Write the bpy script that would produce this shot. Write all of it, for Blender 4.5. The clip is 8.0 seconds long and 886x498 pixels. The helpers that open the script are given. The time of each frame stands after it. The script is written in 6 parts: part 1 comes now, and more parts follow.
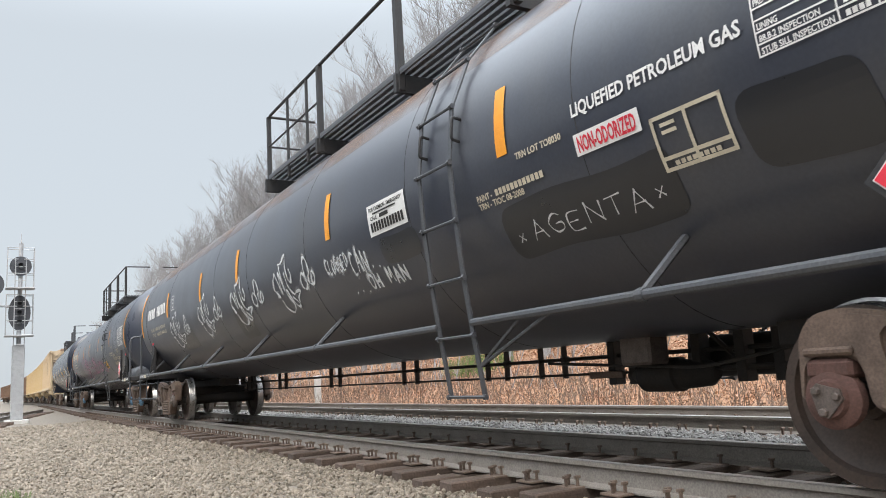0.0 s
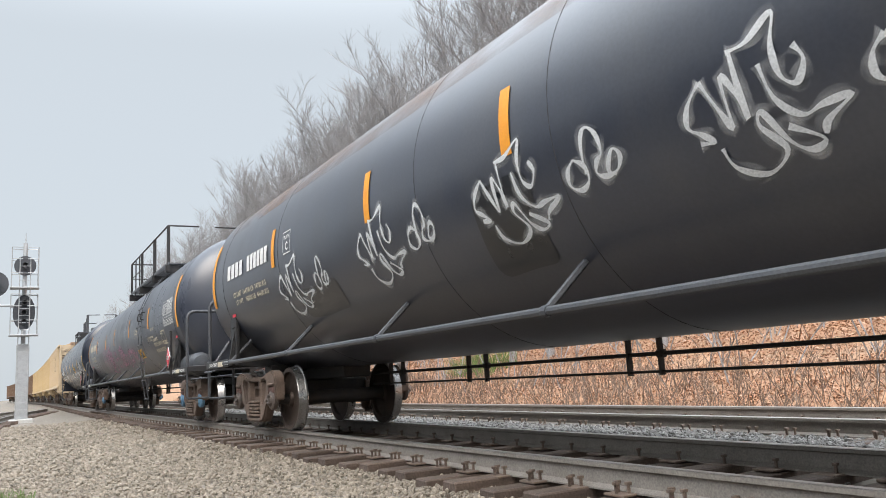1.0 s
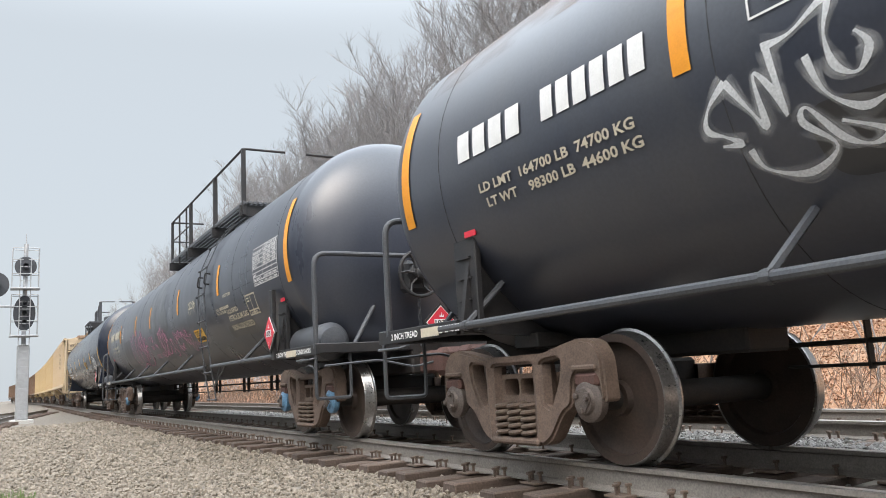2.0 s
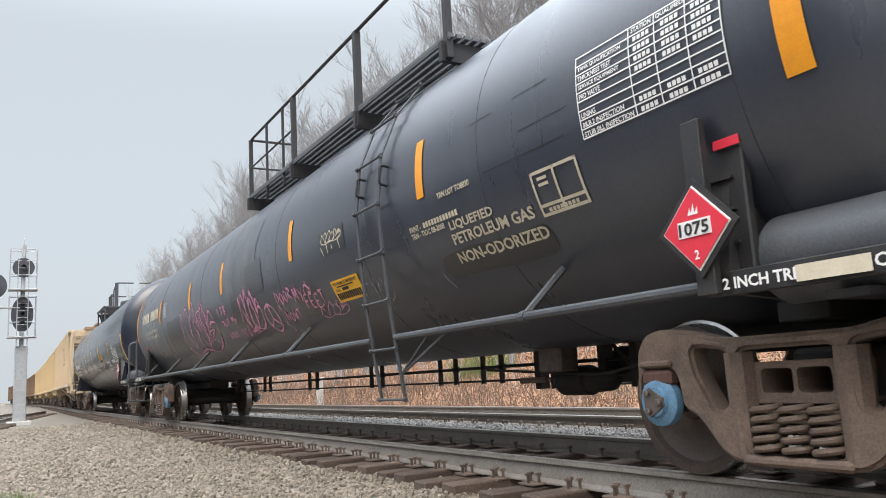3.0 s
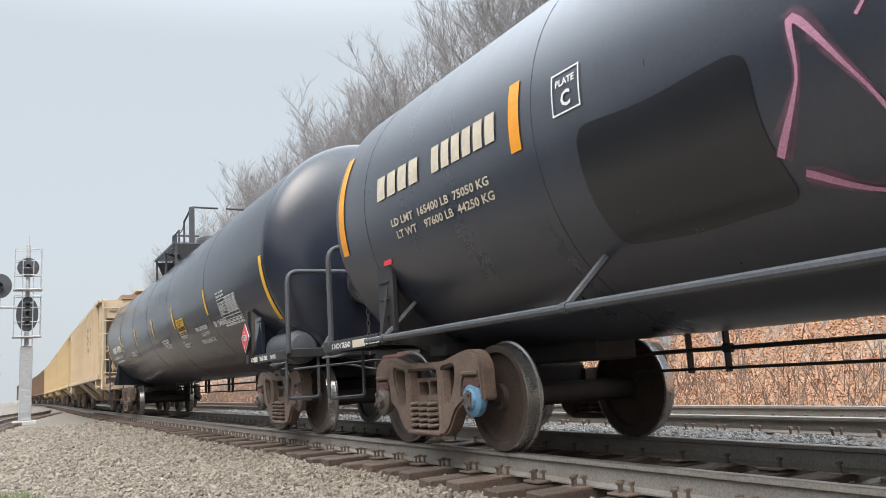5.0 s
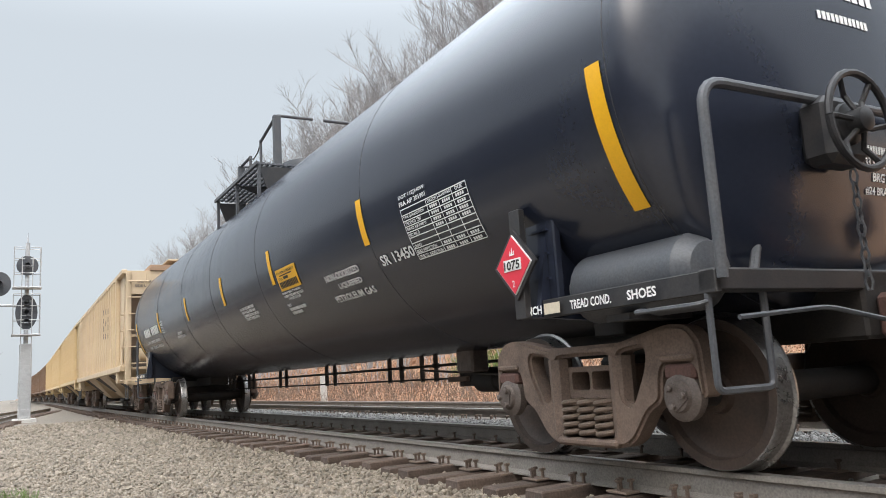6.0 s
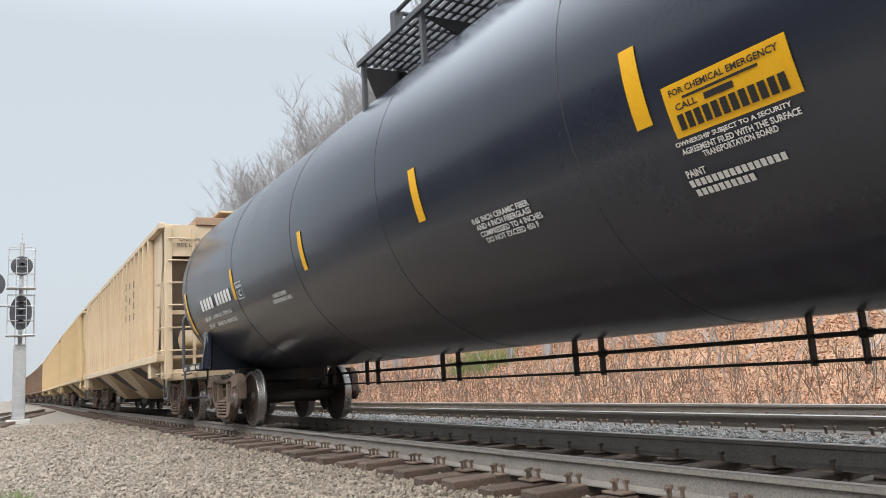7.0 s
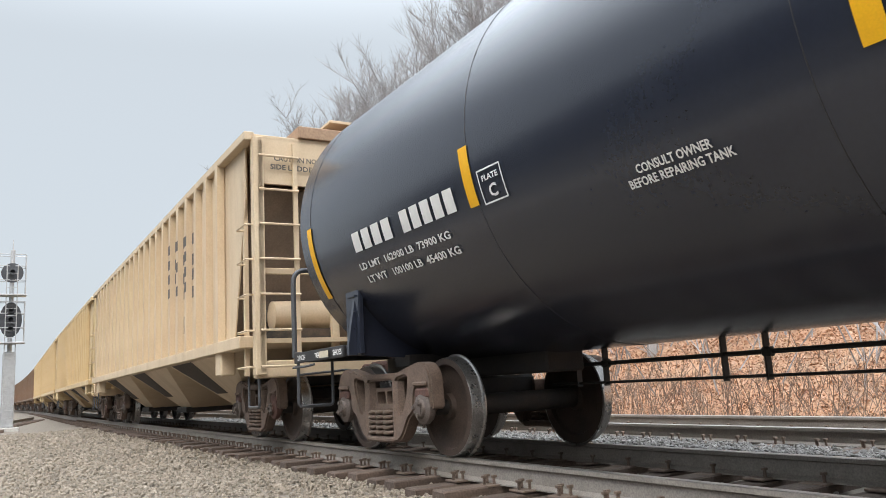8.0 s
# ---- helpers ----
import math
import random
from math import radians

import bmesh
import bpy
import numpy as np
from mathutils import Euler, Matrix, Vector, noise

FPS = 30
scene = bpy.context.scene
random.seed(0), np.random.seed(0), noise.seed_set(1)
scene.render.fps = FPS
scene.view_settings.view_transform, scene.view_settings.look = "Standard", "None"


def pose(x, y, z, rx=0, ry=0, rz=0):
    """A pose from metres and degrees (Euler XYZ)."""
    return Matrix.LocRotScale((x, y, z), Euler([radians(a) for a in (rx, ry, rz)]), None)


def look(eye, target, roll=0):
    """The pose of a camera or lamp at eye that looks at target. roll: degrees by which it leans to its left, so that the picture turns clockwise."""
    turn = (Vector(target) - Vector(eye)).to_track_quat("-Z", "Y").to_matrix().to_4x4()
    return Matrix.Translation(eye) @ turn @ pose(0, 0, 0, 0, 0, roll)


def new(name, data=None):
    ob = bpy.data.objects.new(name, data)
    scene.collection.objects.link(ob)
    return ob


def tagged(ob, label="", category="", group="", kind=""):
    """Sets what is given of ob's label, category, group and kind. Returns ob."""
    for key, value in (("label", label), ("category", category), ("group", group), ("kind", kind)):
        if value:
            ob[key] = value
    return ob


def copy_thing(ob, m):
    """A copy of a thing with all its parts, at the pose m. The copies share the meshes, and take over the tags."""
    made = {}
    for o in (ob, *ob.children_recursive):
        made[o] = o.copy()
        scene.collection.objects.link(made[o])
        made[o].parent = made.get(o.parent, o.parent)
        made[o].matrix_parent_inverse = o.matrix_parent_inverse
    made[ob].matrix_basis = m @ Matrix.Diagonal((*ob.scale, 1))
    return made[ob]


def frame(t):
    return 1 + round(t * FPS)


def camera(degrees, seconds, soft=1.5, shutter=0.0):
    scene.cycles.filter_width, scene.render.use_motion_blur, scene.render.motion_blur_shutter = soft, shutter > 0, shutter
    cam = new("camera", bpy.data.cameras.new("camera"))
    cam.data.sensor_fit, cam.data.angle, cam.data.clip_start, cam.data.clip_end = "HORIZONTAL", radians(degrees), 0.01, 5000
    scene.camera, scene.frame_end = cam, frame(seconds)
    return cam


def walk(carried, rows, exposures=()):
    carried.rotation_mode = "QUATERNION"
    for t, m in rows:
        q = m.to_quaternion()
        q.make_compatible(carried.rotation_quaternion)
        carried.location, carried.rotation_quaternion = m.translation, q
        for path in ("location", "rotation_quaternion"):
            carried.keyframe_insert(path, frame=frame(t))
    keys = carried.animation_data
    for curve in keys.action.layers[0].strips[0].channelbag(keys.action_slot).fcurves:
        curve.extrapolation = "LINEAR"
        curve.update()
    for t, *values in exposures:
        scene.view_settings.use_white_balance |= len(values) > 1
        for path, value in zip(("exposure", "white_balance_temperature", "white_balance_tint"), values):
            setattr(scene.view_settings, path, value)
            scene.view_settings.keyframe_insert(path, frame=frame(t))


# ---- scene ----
# The camera stands beside the line and only sways a little.
cam = camera(59.49, 8.0, 0.9, 0.025)
EYE = (0.0, 0.0, 0.68)


def aim(yaw, pitch, roll):
    """The steady aim, with a small sway in the camera's own axes."""
    base = pose(*EYE, 0, 0, -30.06) @ pose(0, 0, 0, 90 + 9.17) @ pose(0, 0, 0, 0, 0, -3.33)
    return base @ pose(0, 0, 0, 0, yaw) @ pose(0, 0, 0, pitch) @ pose(0, 0, 0, 0, 0, roll)


walk(cam, [
    (0, aim(-0.26, 0.01, -0.02)),
    (0.5, aim(-0.11, -0.03, -0.03)),
    (1, aim(0.00, -0.00, -0.00)),
    (1.5, aim(0.07, 0.04, 0.06)),
    (3, aim(-0.09, 0.16, 0.04)),
    (3.5, aim(-0.09, 0.14, -0.00)),
    (4, aim(0.01, 0.11, -0.06)),
    (5.5, aim(0.20, -0.05, -0.26)),
    (6, aim(0.12, -0.15, -0.26)),
    (6.5, aim(-0.02, -0.21, -0.28)),
    (7, aim(-0.20, -0.10, -0.20)),
    (7.5, aim(-0.45, 0.19, -0.06)),
    (8, aim(-0.72, 0.63, 0.21)),
])

# ---- light ----
SUN_EL, SUN_AZ = 48.0, 215.0   # degrees; azimuth clockwise from +y
world = bpy.data.worlds.new("hazy_sky")
scene.world = world
world.use_nodes = True
wn, wl = world.node_tree.nodes, world.node_tree.links
sky = wn.new("ShaderNodeTexSky")
sky.sky_type, sky.sun_disc = "NISHITA", False
sky.sun_elevation, sky.sun_rotation = radians(SUN_EL), radians(SUN_AZ)
sky.dust_density, sky.air_density = 6.0, 1.0
cloud = wn.new("ShaderNodeMix")
cloud.data_type = "RGBA"
cloud.inputs[0].default_value = 0.8
cloud.inputs[7].default_value = (6.3, 6.85, 7.3, 1)
wl.new(sky.outputs[0], cloud.inputs[6])
# an overcast sky grows brighter towards the zenith
way, split, rise, veil = wn.new("ShaderNodeTexCoord"), wn.new("ShaderNodeSeparateXYZ"), wn.new("ShaderNodeMapRange"), wn.new("ShaderNodeMix")
rise.interpolation_type = "SMOOTHSTEP"
rise.inputs["From Min"].default_value, rise.inputs["From Max"].default_value = 0.4, 0.85
rise.inputs["To Min"].default_value, rise.inputs["To Max"].default_value = 1.0, 5.6
veil.data_type, veil.blend_type = "RGBA", "MULTIPLY"
veil.inputs[0].default_value = 1.0
wl.new(way.outputs["Generated"], split.inputs[0])
wl.new(split.outputs[2], rise.inputs[0])
wl.new(cloud.outputs[2], veil.inputs[6])
wl.new(rise.outputs[0], veil.inputs[7])
wl.new(veil.outputs[2], wn["Background"].inputs[0])
wn["Background"].inputs[1].default_value = 0.122
sun = new("sun", bpy.data.lights.new("sun", "SUN"))
sun.data.energy, sun.data.angle, sun.data.color = 0.8, radians(40), (1.0, 0.975, 0.95)
az, el = radians(SUN_AZ), radians(SUN_EL)
sun.matrix_world = look((0, 0, 30), (-30 * math.sin(az) * math.cos(el), -30 * math.cos(az) * math.cos(el), 30 - 30 * math.sin(el)))
scene.view_settings.exposure = 0.0


# ---- materials ----
def surface(name, base, second, rough=0.6, metal=0.0, scale=3.0, fine=60.0, amount=0.5, bump=0.15, stretch=(1, 1, 1),
            wear=0.14, spread=0.0, spec=0.5, grainy=0.55):
    """Two scales of variation: broad stains of the second colour, fine grain in tone, relief and gloss."""
    m = bpy.data.materials.new(name)
    m.use_nodes = True
    n, l = m.node_tree.nodes, m.node_tree.links
    b = n["Principled BSDF"]
    tc, mp = n.new("ShaderNodeTexCoord"), n.new("ShaderNodeMapping")
    mp.inputs["Scale"].default_value = stretch
    l.new(tc.outputs["Object"], mp.inputs[0])
    big, small = n.new("ShaderNodeTexNoise"), n.new("ShaderNodeTexNoise")
    big.inputs["Scale"].default_value, big.inputs["Detail"].default_value, big.inputs["Roughness"].default_value = scale, 6, 0.65
    small.inputs["Scale"].default_value, small.inputs["Detail"].default_value = fine, 4
    l.new(mp.outputs[0], big.inputs[0])
    l.new(tc.outputs["Object"], small.inputs[0])
    ramp = n.new("ShaderNodeValToRGB")
    ramp.color_ramp.elements[0].position, ramp.color_ramp.elements[1].position = 0.42, 0.72
    ramp.color_ramp.elements[0].color, ramp.color_ramp.elements[1].color = (0, 0, 0, 1), (amount, amount, amount, 1)
    l.new(big.outputs[0], ramp.inputs[0])
    mix = n.new("ShaderNodeMix")
    mix.data_type = "RGBA"
    mix.inputs[6].default_value, mix.inputs[7].default_value = (*base, 1), (*second, 1)
    l.new(ramp.outputs[0], mix.inputs[0])
    tone = n.new("ShaderNodeMix")
    tone.data_type, tone.blend_type = "RGBA", "MULTIPLY"
    tone.inputs[0].default_value = grainy
    l.new(mix.outputs[2], tone.inputs[6])
    grain = n.new("ShaderNodeMapRange")
    grain.inputs["From Min"].default_value, grain.inputs["From Max"].default_value = 0.3, 0.7
    grain.inputs["To Min"].default_value, grain.inputs["To Max"].default_value = 0.55, 1.25
    l.new(small.outputs[0], grain.inputs[0])
    l.new(grain.outputs[0], tone.inputs[7])
    last = tone.outputs[2]
    if spread:
        info, vary = n.new("ShaderNodeObjectInfo"), n.new("ShaderNodeHueSaturation")
        geo, add = n.new("ShaderNodeNewGeometry"), n.new("ShaderNodeMath")
        l.new(info.outputs["Random"], add.inputs[0])
        l.new(geo.outputs["Random Per Island"], add.inputs[1])
        val = n.new("ShaderNodeMapRange")
        val.inputs["From Max"].default_value = 2.0
        val.inputs["To Min"].default_value, val.inputs["To Max"].default_value = 1 - spread, 1 + spread
        l.new(add.outputs[0], val.inputs[0])
        l.new(val.outputs[0], vary.inputs["Value"])
        l.new(last, vary.inputs["Color"])
        last = vary.outputs[0]
    l.new(last, b.inputs["Base Color"])
    gloss = n.new("ShaderNodeMapRange")
    gloss.inputs["To Min"].default_value, gloss.inputs["To Max"].default_value = max(0.05, rough - wear), min(1, rough + wear)
    l.new(big.outputs[0], gloss.inputs[0])
    l.new(gloss.outputs[0], b.inputs["Roughness"])
    b.inputs["Metallic"].default_value, b.inputs["Specular IOR Level"].default_value = metal, spec
    if bump:
        bp = n.new("ShaderNodeBump")
        bp.inputs["Strength"].default_value, bp.inputs["Distance"].default_value = bump, 0.01
        l.new(small.outputs[0], bp.inputs["Height"])
        l.new(bp.outputs[0], b.inputs["Normal"])
    return m


M_TANK = surface("matt_black_tank_paint", (0.036, 0.041, 0.058), (0.056, 0.06, 0.072), 0.3, 0, 0.9, 40, 0.55, 0.015, (1, 2.5, 0.5), wear=0.1, spec=0.85, grainy=0.3)
M_TANK_RUST = surface("weathered_tank_paint", (0.036, 0.041, 0.058), (0.066, 0.066, 0.072), 0.32, 0, 0.8, 40, 0.7, 0.015, (1.0, 1.2, 0.6), wear=0.1, spec=0.85, grainy=0.3)
M_GLOSS = surface("clean_black_tank_paint", (0.018, 0.022, 0.036), (0.028, 0.033, 0.048), 0.22, 0, 0.7, 30, 0.4, 0.0, (1, 2, 0.5), wear=0.06, spec=0.75, grainy=0.14)
M_PATCH = surface("fresh_black_paint_patch", (0.009, 0.010, 0.014), (0.016, 0.017, 0.022), 0.3, 0, 3, 50, 0.4, 0.02, wear=0.08, spec=0.85, grainy=0.14)
M_GREYPATCH = surface("grey_overspray", (0.085, 0.09, 0.102), (0.055, 0.06, 0.072), 0.35, 0, 2, 40, 0.7, 0.02)
M_STEEL = surface("black_painted_steel", (0.02, 0.02, 0.022), (0.06, 0.05, 0.045), 0.55, 0, 6, 80, 0.5, 0.06)
M_PIPE = surface("dusty_black_pipe", (0.065, 0.069, 0.078), (0.1, 0.097, 0.095), 0.5, 0, 5, 70, 0.5, 0.05)
M_UNDER = surface("grimy_underframe", (0.02, 0.018, 0.017), (0.055, 0.042, 0.034), 0.75, 0, 5, 60, 0.6, 0.12)
M_RUST = surface("rusty_cast_steel", (0.165, 0.115, 0.088), (0.085, 0.063, 0.052), 0.8, 0, 6, 70, 0.75, 0.2)
M_REDRUST = surface("red_rust", (0.12, 0.06, 0.048), (0.07, 0.045, 0.038), 0.85, 0, 8, 80, 0.6, 0.2)
M_WHEEL = surface("brown_wheel_plate", (0.075, 0.052, 0.041), (0.04, 0.033, 0.029), 0.6, 0.2, 5, 60, 0.7, 0.06)
M_TREAD = surface("polished_tread_steel", (0.36, 0.35, 0.34), (0.24, 0.225, 0.21), 0.3, 0.9, 12, 60, 0.4, 0.03)
M_SPRING = surface("spring_steel", (0.16, 0.115, 0.088), (0.085, 0.065, 0.052), 0.6, 0.3, 20, 90, 0.6, 0.1)
M_BLUE = surface("blue_cap_paint", (0.13, 0.27, 0.42), (0.09, 0.14, 0.2), 0.5, 0, 18, 90, 0.7, 0.05)
M_CAP = surface("bearing_cap_steel", (0.16, 0.13, 0.115), (0.08, 0.065, 0.055), 0.6, 0.4, 15, 90, 0.6, 0.1)
M_WHITE = surface("white_stencil_paint", (0.8, 0.79, 0.77), (0.62, 0.61, 0.59), 0.6, 0, 9, 90, 0.4, 0.0, grainy=0.14)
M_SPRAY = surface("white_spray_paint", (0.72, 0.73, 0.74), (0.5, 0.51, 0.52), 0.6, 0, 8, 90, 0.5, 0.0)
M_CREAM = surface("aged_cream_paint", (0.62, 0.55, 0.42), (0.4, 0.34, 0.25), 0.6, 0, 9, 90, 0.5, 0.0, grainy=0.14)
M_PINK = surface("pink_spray_paint", (0.62, 0.29, 0.42), (0.45, 0.28, 0.36), 0.6, 0, 6, 90, 0.6, 0.0)
M_ORANGE = surface("reflective_orange_tape", (0.85, 0.33, 0.015), (0.6, 0.23, 0.02), 0.45, 0, 9, 90, 0.35, 0.0, grainy=0.14)
M_YELLOW = surface("reflective_yellow_tape", (0.88, 0.46, 0.008), (0.75, 0.38, 0.01), 0.4, 0, 9, 90, 0.3, 0.0, grainy=0.14)
M_RED = surface("red_placard", (0.68, 0.03, 0.055), (0.5, 0.04, 0.06), 0.45, 0, 9, 90, 0.3, 0.0, grainy=0.14)
M_INK = surface("black_ink", (0.02, 0.018, 0.016), (0.03, 0.028, 0.025), 0.6, 0, 9, 90, 0.3, 0.0)
M_TAN = surface("tan_hopper_paint", (0.60, 0.475, 0.325), (0.44, 0.32, 0.2), 0.6, 0, 1.3, 40, 0.6, 0.05, (1, 1.5, 0.5), grainy=0.14)
M_TAN2 = surface("yellow_tan_hopper_paint", (0.58, 0.44, 0.25), (0.44, 0.31, 0.17), 0.6, 0, 1.3, 40, 0.6, 0.05, (1, 1.5, 0.5), grainy=0.14)
M_BROWN = surface("faded_brown_hopper_paint", (0.2, 0.12, 0.075), (0.12, 0.085, 0.06), 0.65, 0, 1.3, 40, 0.6, 0.05, (1, 1.5, 0.5), grainy=0.14)
M_LETTER = surface("faded_dark_lettering", (0.07, 0.065, 0.065), (0.16, 0.13, 0.1), 0.6, 0, 5, 60, 0.5, 0.0)
M_END_DARK = surface("mottled_dark_brown", (0.03, 0.026, 0.023), (0.16, 0.115, 0.08), 0.8, 0, 3, 60, 0.7, 0.0)
# dark brown that paints the shade between the hopper bays
M_GAP_SHADE = surface("painted_gap_shade", (0.05, 0.038, 0.03), (0.11, 0.078, 0.055), 0.8, 0, 2.0, 50, 0.6, 0.05)
# tan darkened for dirt and for the shade inside the hopper end
M_SHADED_TAN = surface("grimy_shaded_tan", (0.24, 0.185, 0.14), (0.15, 0.115, 0.09), 0.85, 0, 1.8, 40, 0.7, 0.08, (1, 1, 0.5), grainy=0.3)
M_STREAK2 = surface("rusty_tan_grating", (0.36, 0.24, 0.155), (0.24, 0.15, 0.1), 0.8, 0, 6, 50, 0.6, 0.1)
M_GRATE = surface("grey_grating", (0.13, 0.135, 0.15), (0.18, 0.18, 0.185), 0.5, 0.3, 8, 80, 0.5, 0.05)
M_RAIL = surface("brown_rail_side", (0.25, 0.225, 0.2), (0.17, 0.145, 0.125), 0.75, 0, 4, 70, 0.6, 0.1)
M_RAILTOP = surface("worn_rail_head", (0.36, 0.34, 0.32), (0.22, 0.2, 0.18), 0.34, 0.75, 6, 80, 0.5, 0.03)
M_TIE = surface("weathered_tie_wood", (0.115, 0.082, 0.064), (0.055, 0.04, 0.033), 0.9, 0, 3, 50, 0.8, 0.5, (1, 9, 9), spread=0.45)
M_PLATE = surface("rusty_tie_plate", (0.17, 0.125, 0.098), (0.1, 0.07, 0.055), 0.85, 0, 10, 90, 0.6, 0.2, spread=0.3)
M_STONE = surface("limestone_ballast", (0.30, 0.255, 0.2), (0.165, 0.135, 0.11), 0.9, 0, 6, 60, 0.7, 0.3, spread=0.5)
M_STONE2 = surface("grey_ballast", (0.31, 0.30, 0.285), (0.2, 0.19, 0.18), 0.9, 0, 6, 60, 0.7, 0.3, spread=0.5)
M_BALLAST = surface("ballast_bed", (0.21, 0.18, 0.145), (0.1, 0.085, 0.07), 0.95, 0, 14, 28, 0.9, 1.0)
M_SIGNAL = surface("galvanised_signal_steel", (0.5, 0.51, 0.52), (0.36, 0.36, 0.37), 0.5, 0.3, 6, 60, 0.5, 0.03)
M_SIGBLACK = surface("flat_black_signal_plate", (0.07, 0.075, 0.085), (0.1, 0.1, 0.108), 0.7, 0, 4, 60, 0.5, 0.02)
M_BARK = surface("grey_bark", (0.33, 0.32, 0.32), (0.25, 0.24, 0.24), 0.9, 0, 3, 30, 0.6, 0.3)
M_TWIG = surface("dry_brush_stems", (0.21, 0.15, 0.115), (0.14, 0.1, 0.075), 0.9, 0, 3, 30, 0.6, 0.1, spread=0.35)
M_LEAF = surface("dry_leaf", (0.44, 0.235, 0.14), (0.40, 0.24, 0.155), 0.85, 0, 3, 50, 0.8, 0.1, spread=0.55)
M_LEAF2 = surface("pale_dry_leaf", (0.5, 0.345, 0.25), (0.40, 0.26, 0.18), 0.85, 0, 3, 50, 0.8, 0.1, spread=0.5)
M_GRASS = surface("green_grass", (0.12, 0.2, 0.05), (0.2, 0.22, 0.08), 0.8, 0, 6, 60, 0.6, 0.1, spread=0.3)
M_WOODS = surface("bare_woods", (0.05, 0.05, 0.052), (0.08, 0.078, 0.076), 0.95, 0, 0.8, 9, 0.8, 1.0)
M_BANK = surface("leaf_littered_soil", (0.42, 0.24, 0.14), (0.32, 0.22, 0.15), 0.95, 0, 1.1, 14, 0.8, 1.0)
# assumed ground out of view, kept dark to dim reflections in the tanks
M_UNSEEN_SOIL = surface("unseen_dark_soil", (0.05, 0.045, 0.038), (0.085, 0.07, 0.052), 0.95, 0, 0.6, 14, 0.8, 1.0)
M_CONC = surface("pale_concrete", (0.55, 0.54, 0.52), (0.42, 0.41, 0.39), 0.85, 0, 5, 60, 0.5, 0.1)


# ---- mesh tools ----
def mesh_of(name, bm, mats, smooth=35):
    me = bpy.data.meshes.new(name)
    bm.to_mesh(me)
    bm.free()
    for m in (mats if isinstance(mats, (list, tuple)) else [mats]):
        me.materials.append(m)
    if smooth:
        me.shade_smooth()
        me.set_sharp_from_angle(angle=radians(smooth))
    return me


def part(name, bm, material, parent, label="", smooth=35):
    """One mesh object under a thing or under a part."""
    ob = new(name, mesh_of(name, bm, material, smooth))
    ob.parent = parent
    return tagged(ob, label)


def box(a, b, bevel=0.008, bm=None):
    bm = bm or bmesh.new()
    g = bmesh.ops.create_cube(bm, size=1)
    for v in g["verts"]:
        v.co = [a[i] + (b[i] - a[i]) * (v.co[i] + 0.5) for i in range(3)]
    if bevel:
        edges = list({e for v in g["verts"] for e in v.link_edges})
        bmesh.ops.bevel(bm, geom=edges, offset=bevel, segments=1, affect="EDGES")
    return bm


def tube(pts, r, seg=8, bm=None, r2=None):
    """A round bar through the points."""
    bm = bm or bmesh.new()
    pts = [Vector(p) for p in pts]
    rings, n = [], len(pts)
    side = None
    for i, p in enumerate(pts):
        d = (pts[min(i + 1, n - 1)] - pts[max(i - 1, 0)]).normalized()
        if side is None:
            side = d.orthogonal().normalized()
        side = (side - d * side.dot(d)).normalized()
        up = d.cross(side)
        rr = r if r2 is None else r + (r2 - r) * i / (n - 1)
        rings.append([bm.verts.new(p + (side * math.cos(6.28319 * k / seg) + up * math.sin(6.28319 * k / seg)) * rr) for k in range(seg)])
    for a, b in zip(rings, rings[1:]):
        for k in range(seg):
            bm.faces.new((a[k], a[(k + 1) % seg], b[(k + 1) % seg], b[k]))
    bm.faces.new(rings[0][::-1])
    bm.faces.new(rings[-1])
    return bm


def bent(pts, rad=0.12, steps=5):
    """The points with their corners rounded."""
    pts = [Vector(p) for p in pts]
    out = [pts[0]]
    for a, b, c in zip(pts, pts[1:], pts[2:]):
        p, q = b + (a - b).normalized() * rad, b + (c - b).normalized() * rad
        for i in range(steps + 1):
            t = i / steps
            out.append(p * (1 - t) ** 2 + b * 2 * t * (1 - t) + q * t * t)
    return out + [pts[-1]]


def lathe(profile, m=None, seg=32, bm=None, slots=()):
    """Profile rows (radius, along) turned about x, then placed by m. slots: material index by profile step."""
    bm = bm or bmesh.new()
    rings = []
    start = len(bm.verts)
    for r, h in profile:
        rings.append([bm.verts.new((h, r * math.cos(6.28319 * k / seg), r * math.sin(6.28319 * k / seg))) for k in range(seg)])
    for i, (a, b) in enumerate(zip(rings, rings[1:])):
        for k in range(seg):
            f = bm.faces.new((a[k], a[(k + 1) % seg], b[(k + 1) % seg], b[k]))
            if slots:
                f.material_index = slots[i]
    for ring in (rings[0], rings[-1]):
        f = bm.faces.new(ring)
        if slots:
            f.material_index = slots[0]
    bm.verts.ensure_lookup_table()
    bmesh.ops.recalc_face_normals(bm, faces=bm.faces[:])
    if m is not None:
        bmesh.ops.transform(bm, matrix=m, verts=bm.verts[start:])
    return bm


def plate(outline, holes, thick, bm=None):
    """A flat plate in the y-z plane with holes, thick along x from 0."""
    bm = bm or bmesh.new()
    edges = []
    for loop in [outline] + list(holes):
        vs = [bm.verts.new((0, y, z)) for y, z in loop]
        edges += [bm.edges.new((vs[i], vs[(i + 1) % len(vs)])) for i in range(len(vs))]
    bmesh.ops.triangle_fill(bm, use_beauty=True, use_dissolve=False, edges=edges)
    g = bmesh.ops.extrude_face_region(bm, geom=bm.faces[:])
    bmesh.ops.translate(bm, vec=(thick, 0, 0), verts=[v for v in g["geom"] if isinstance(v, bmesh.types.BMVert)])
    bmesh.ops.recalc_face_normals(bm, faces=bm.faces[:])
    return bm


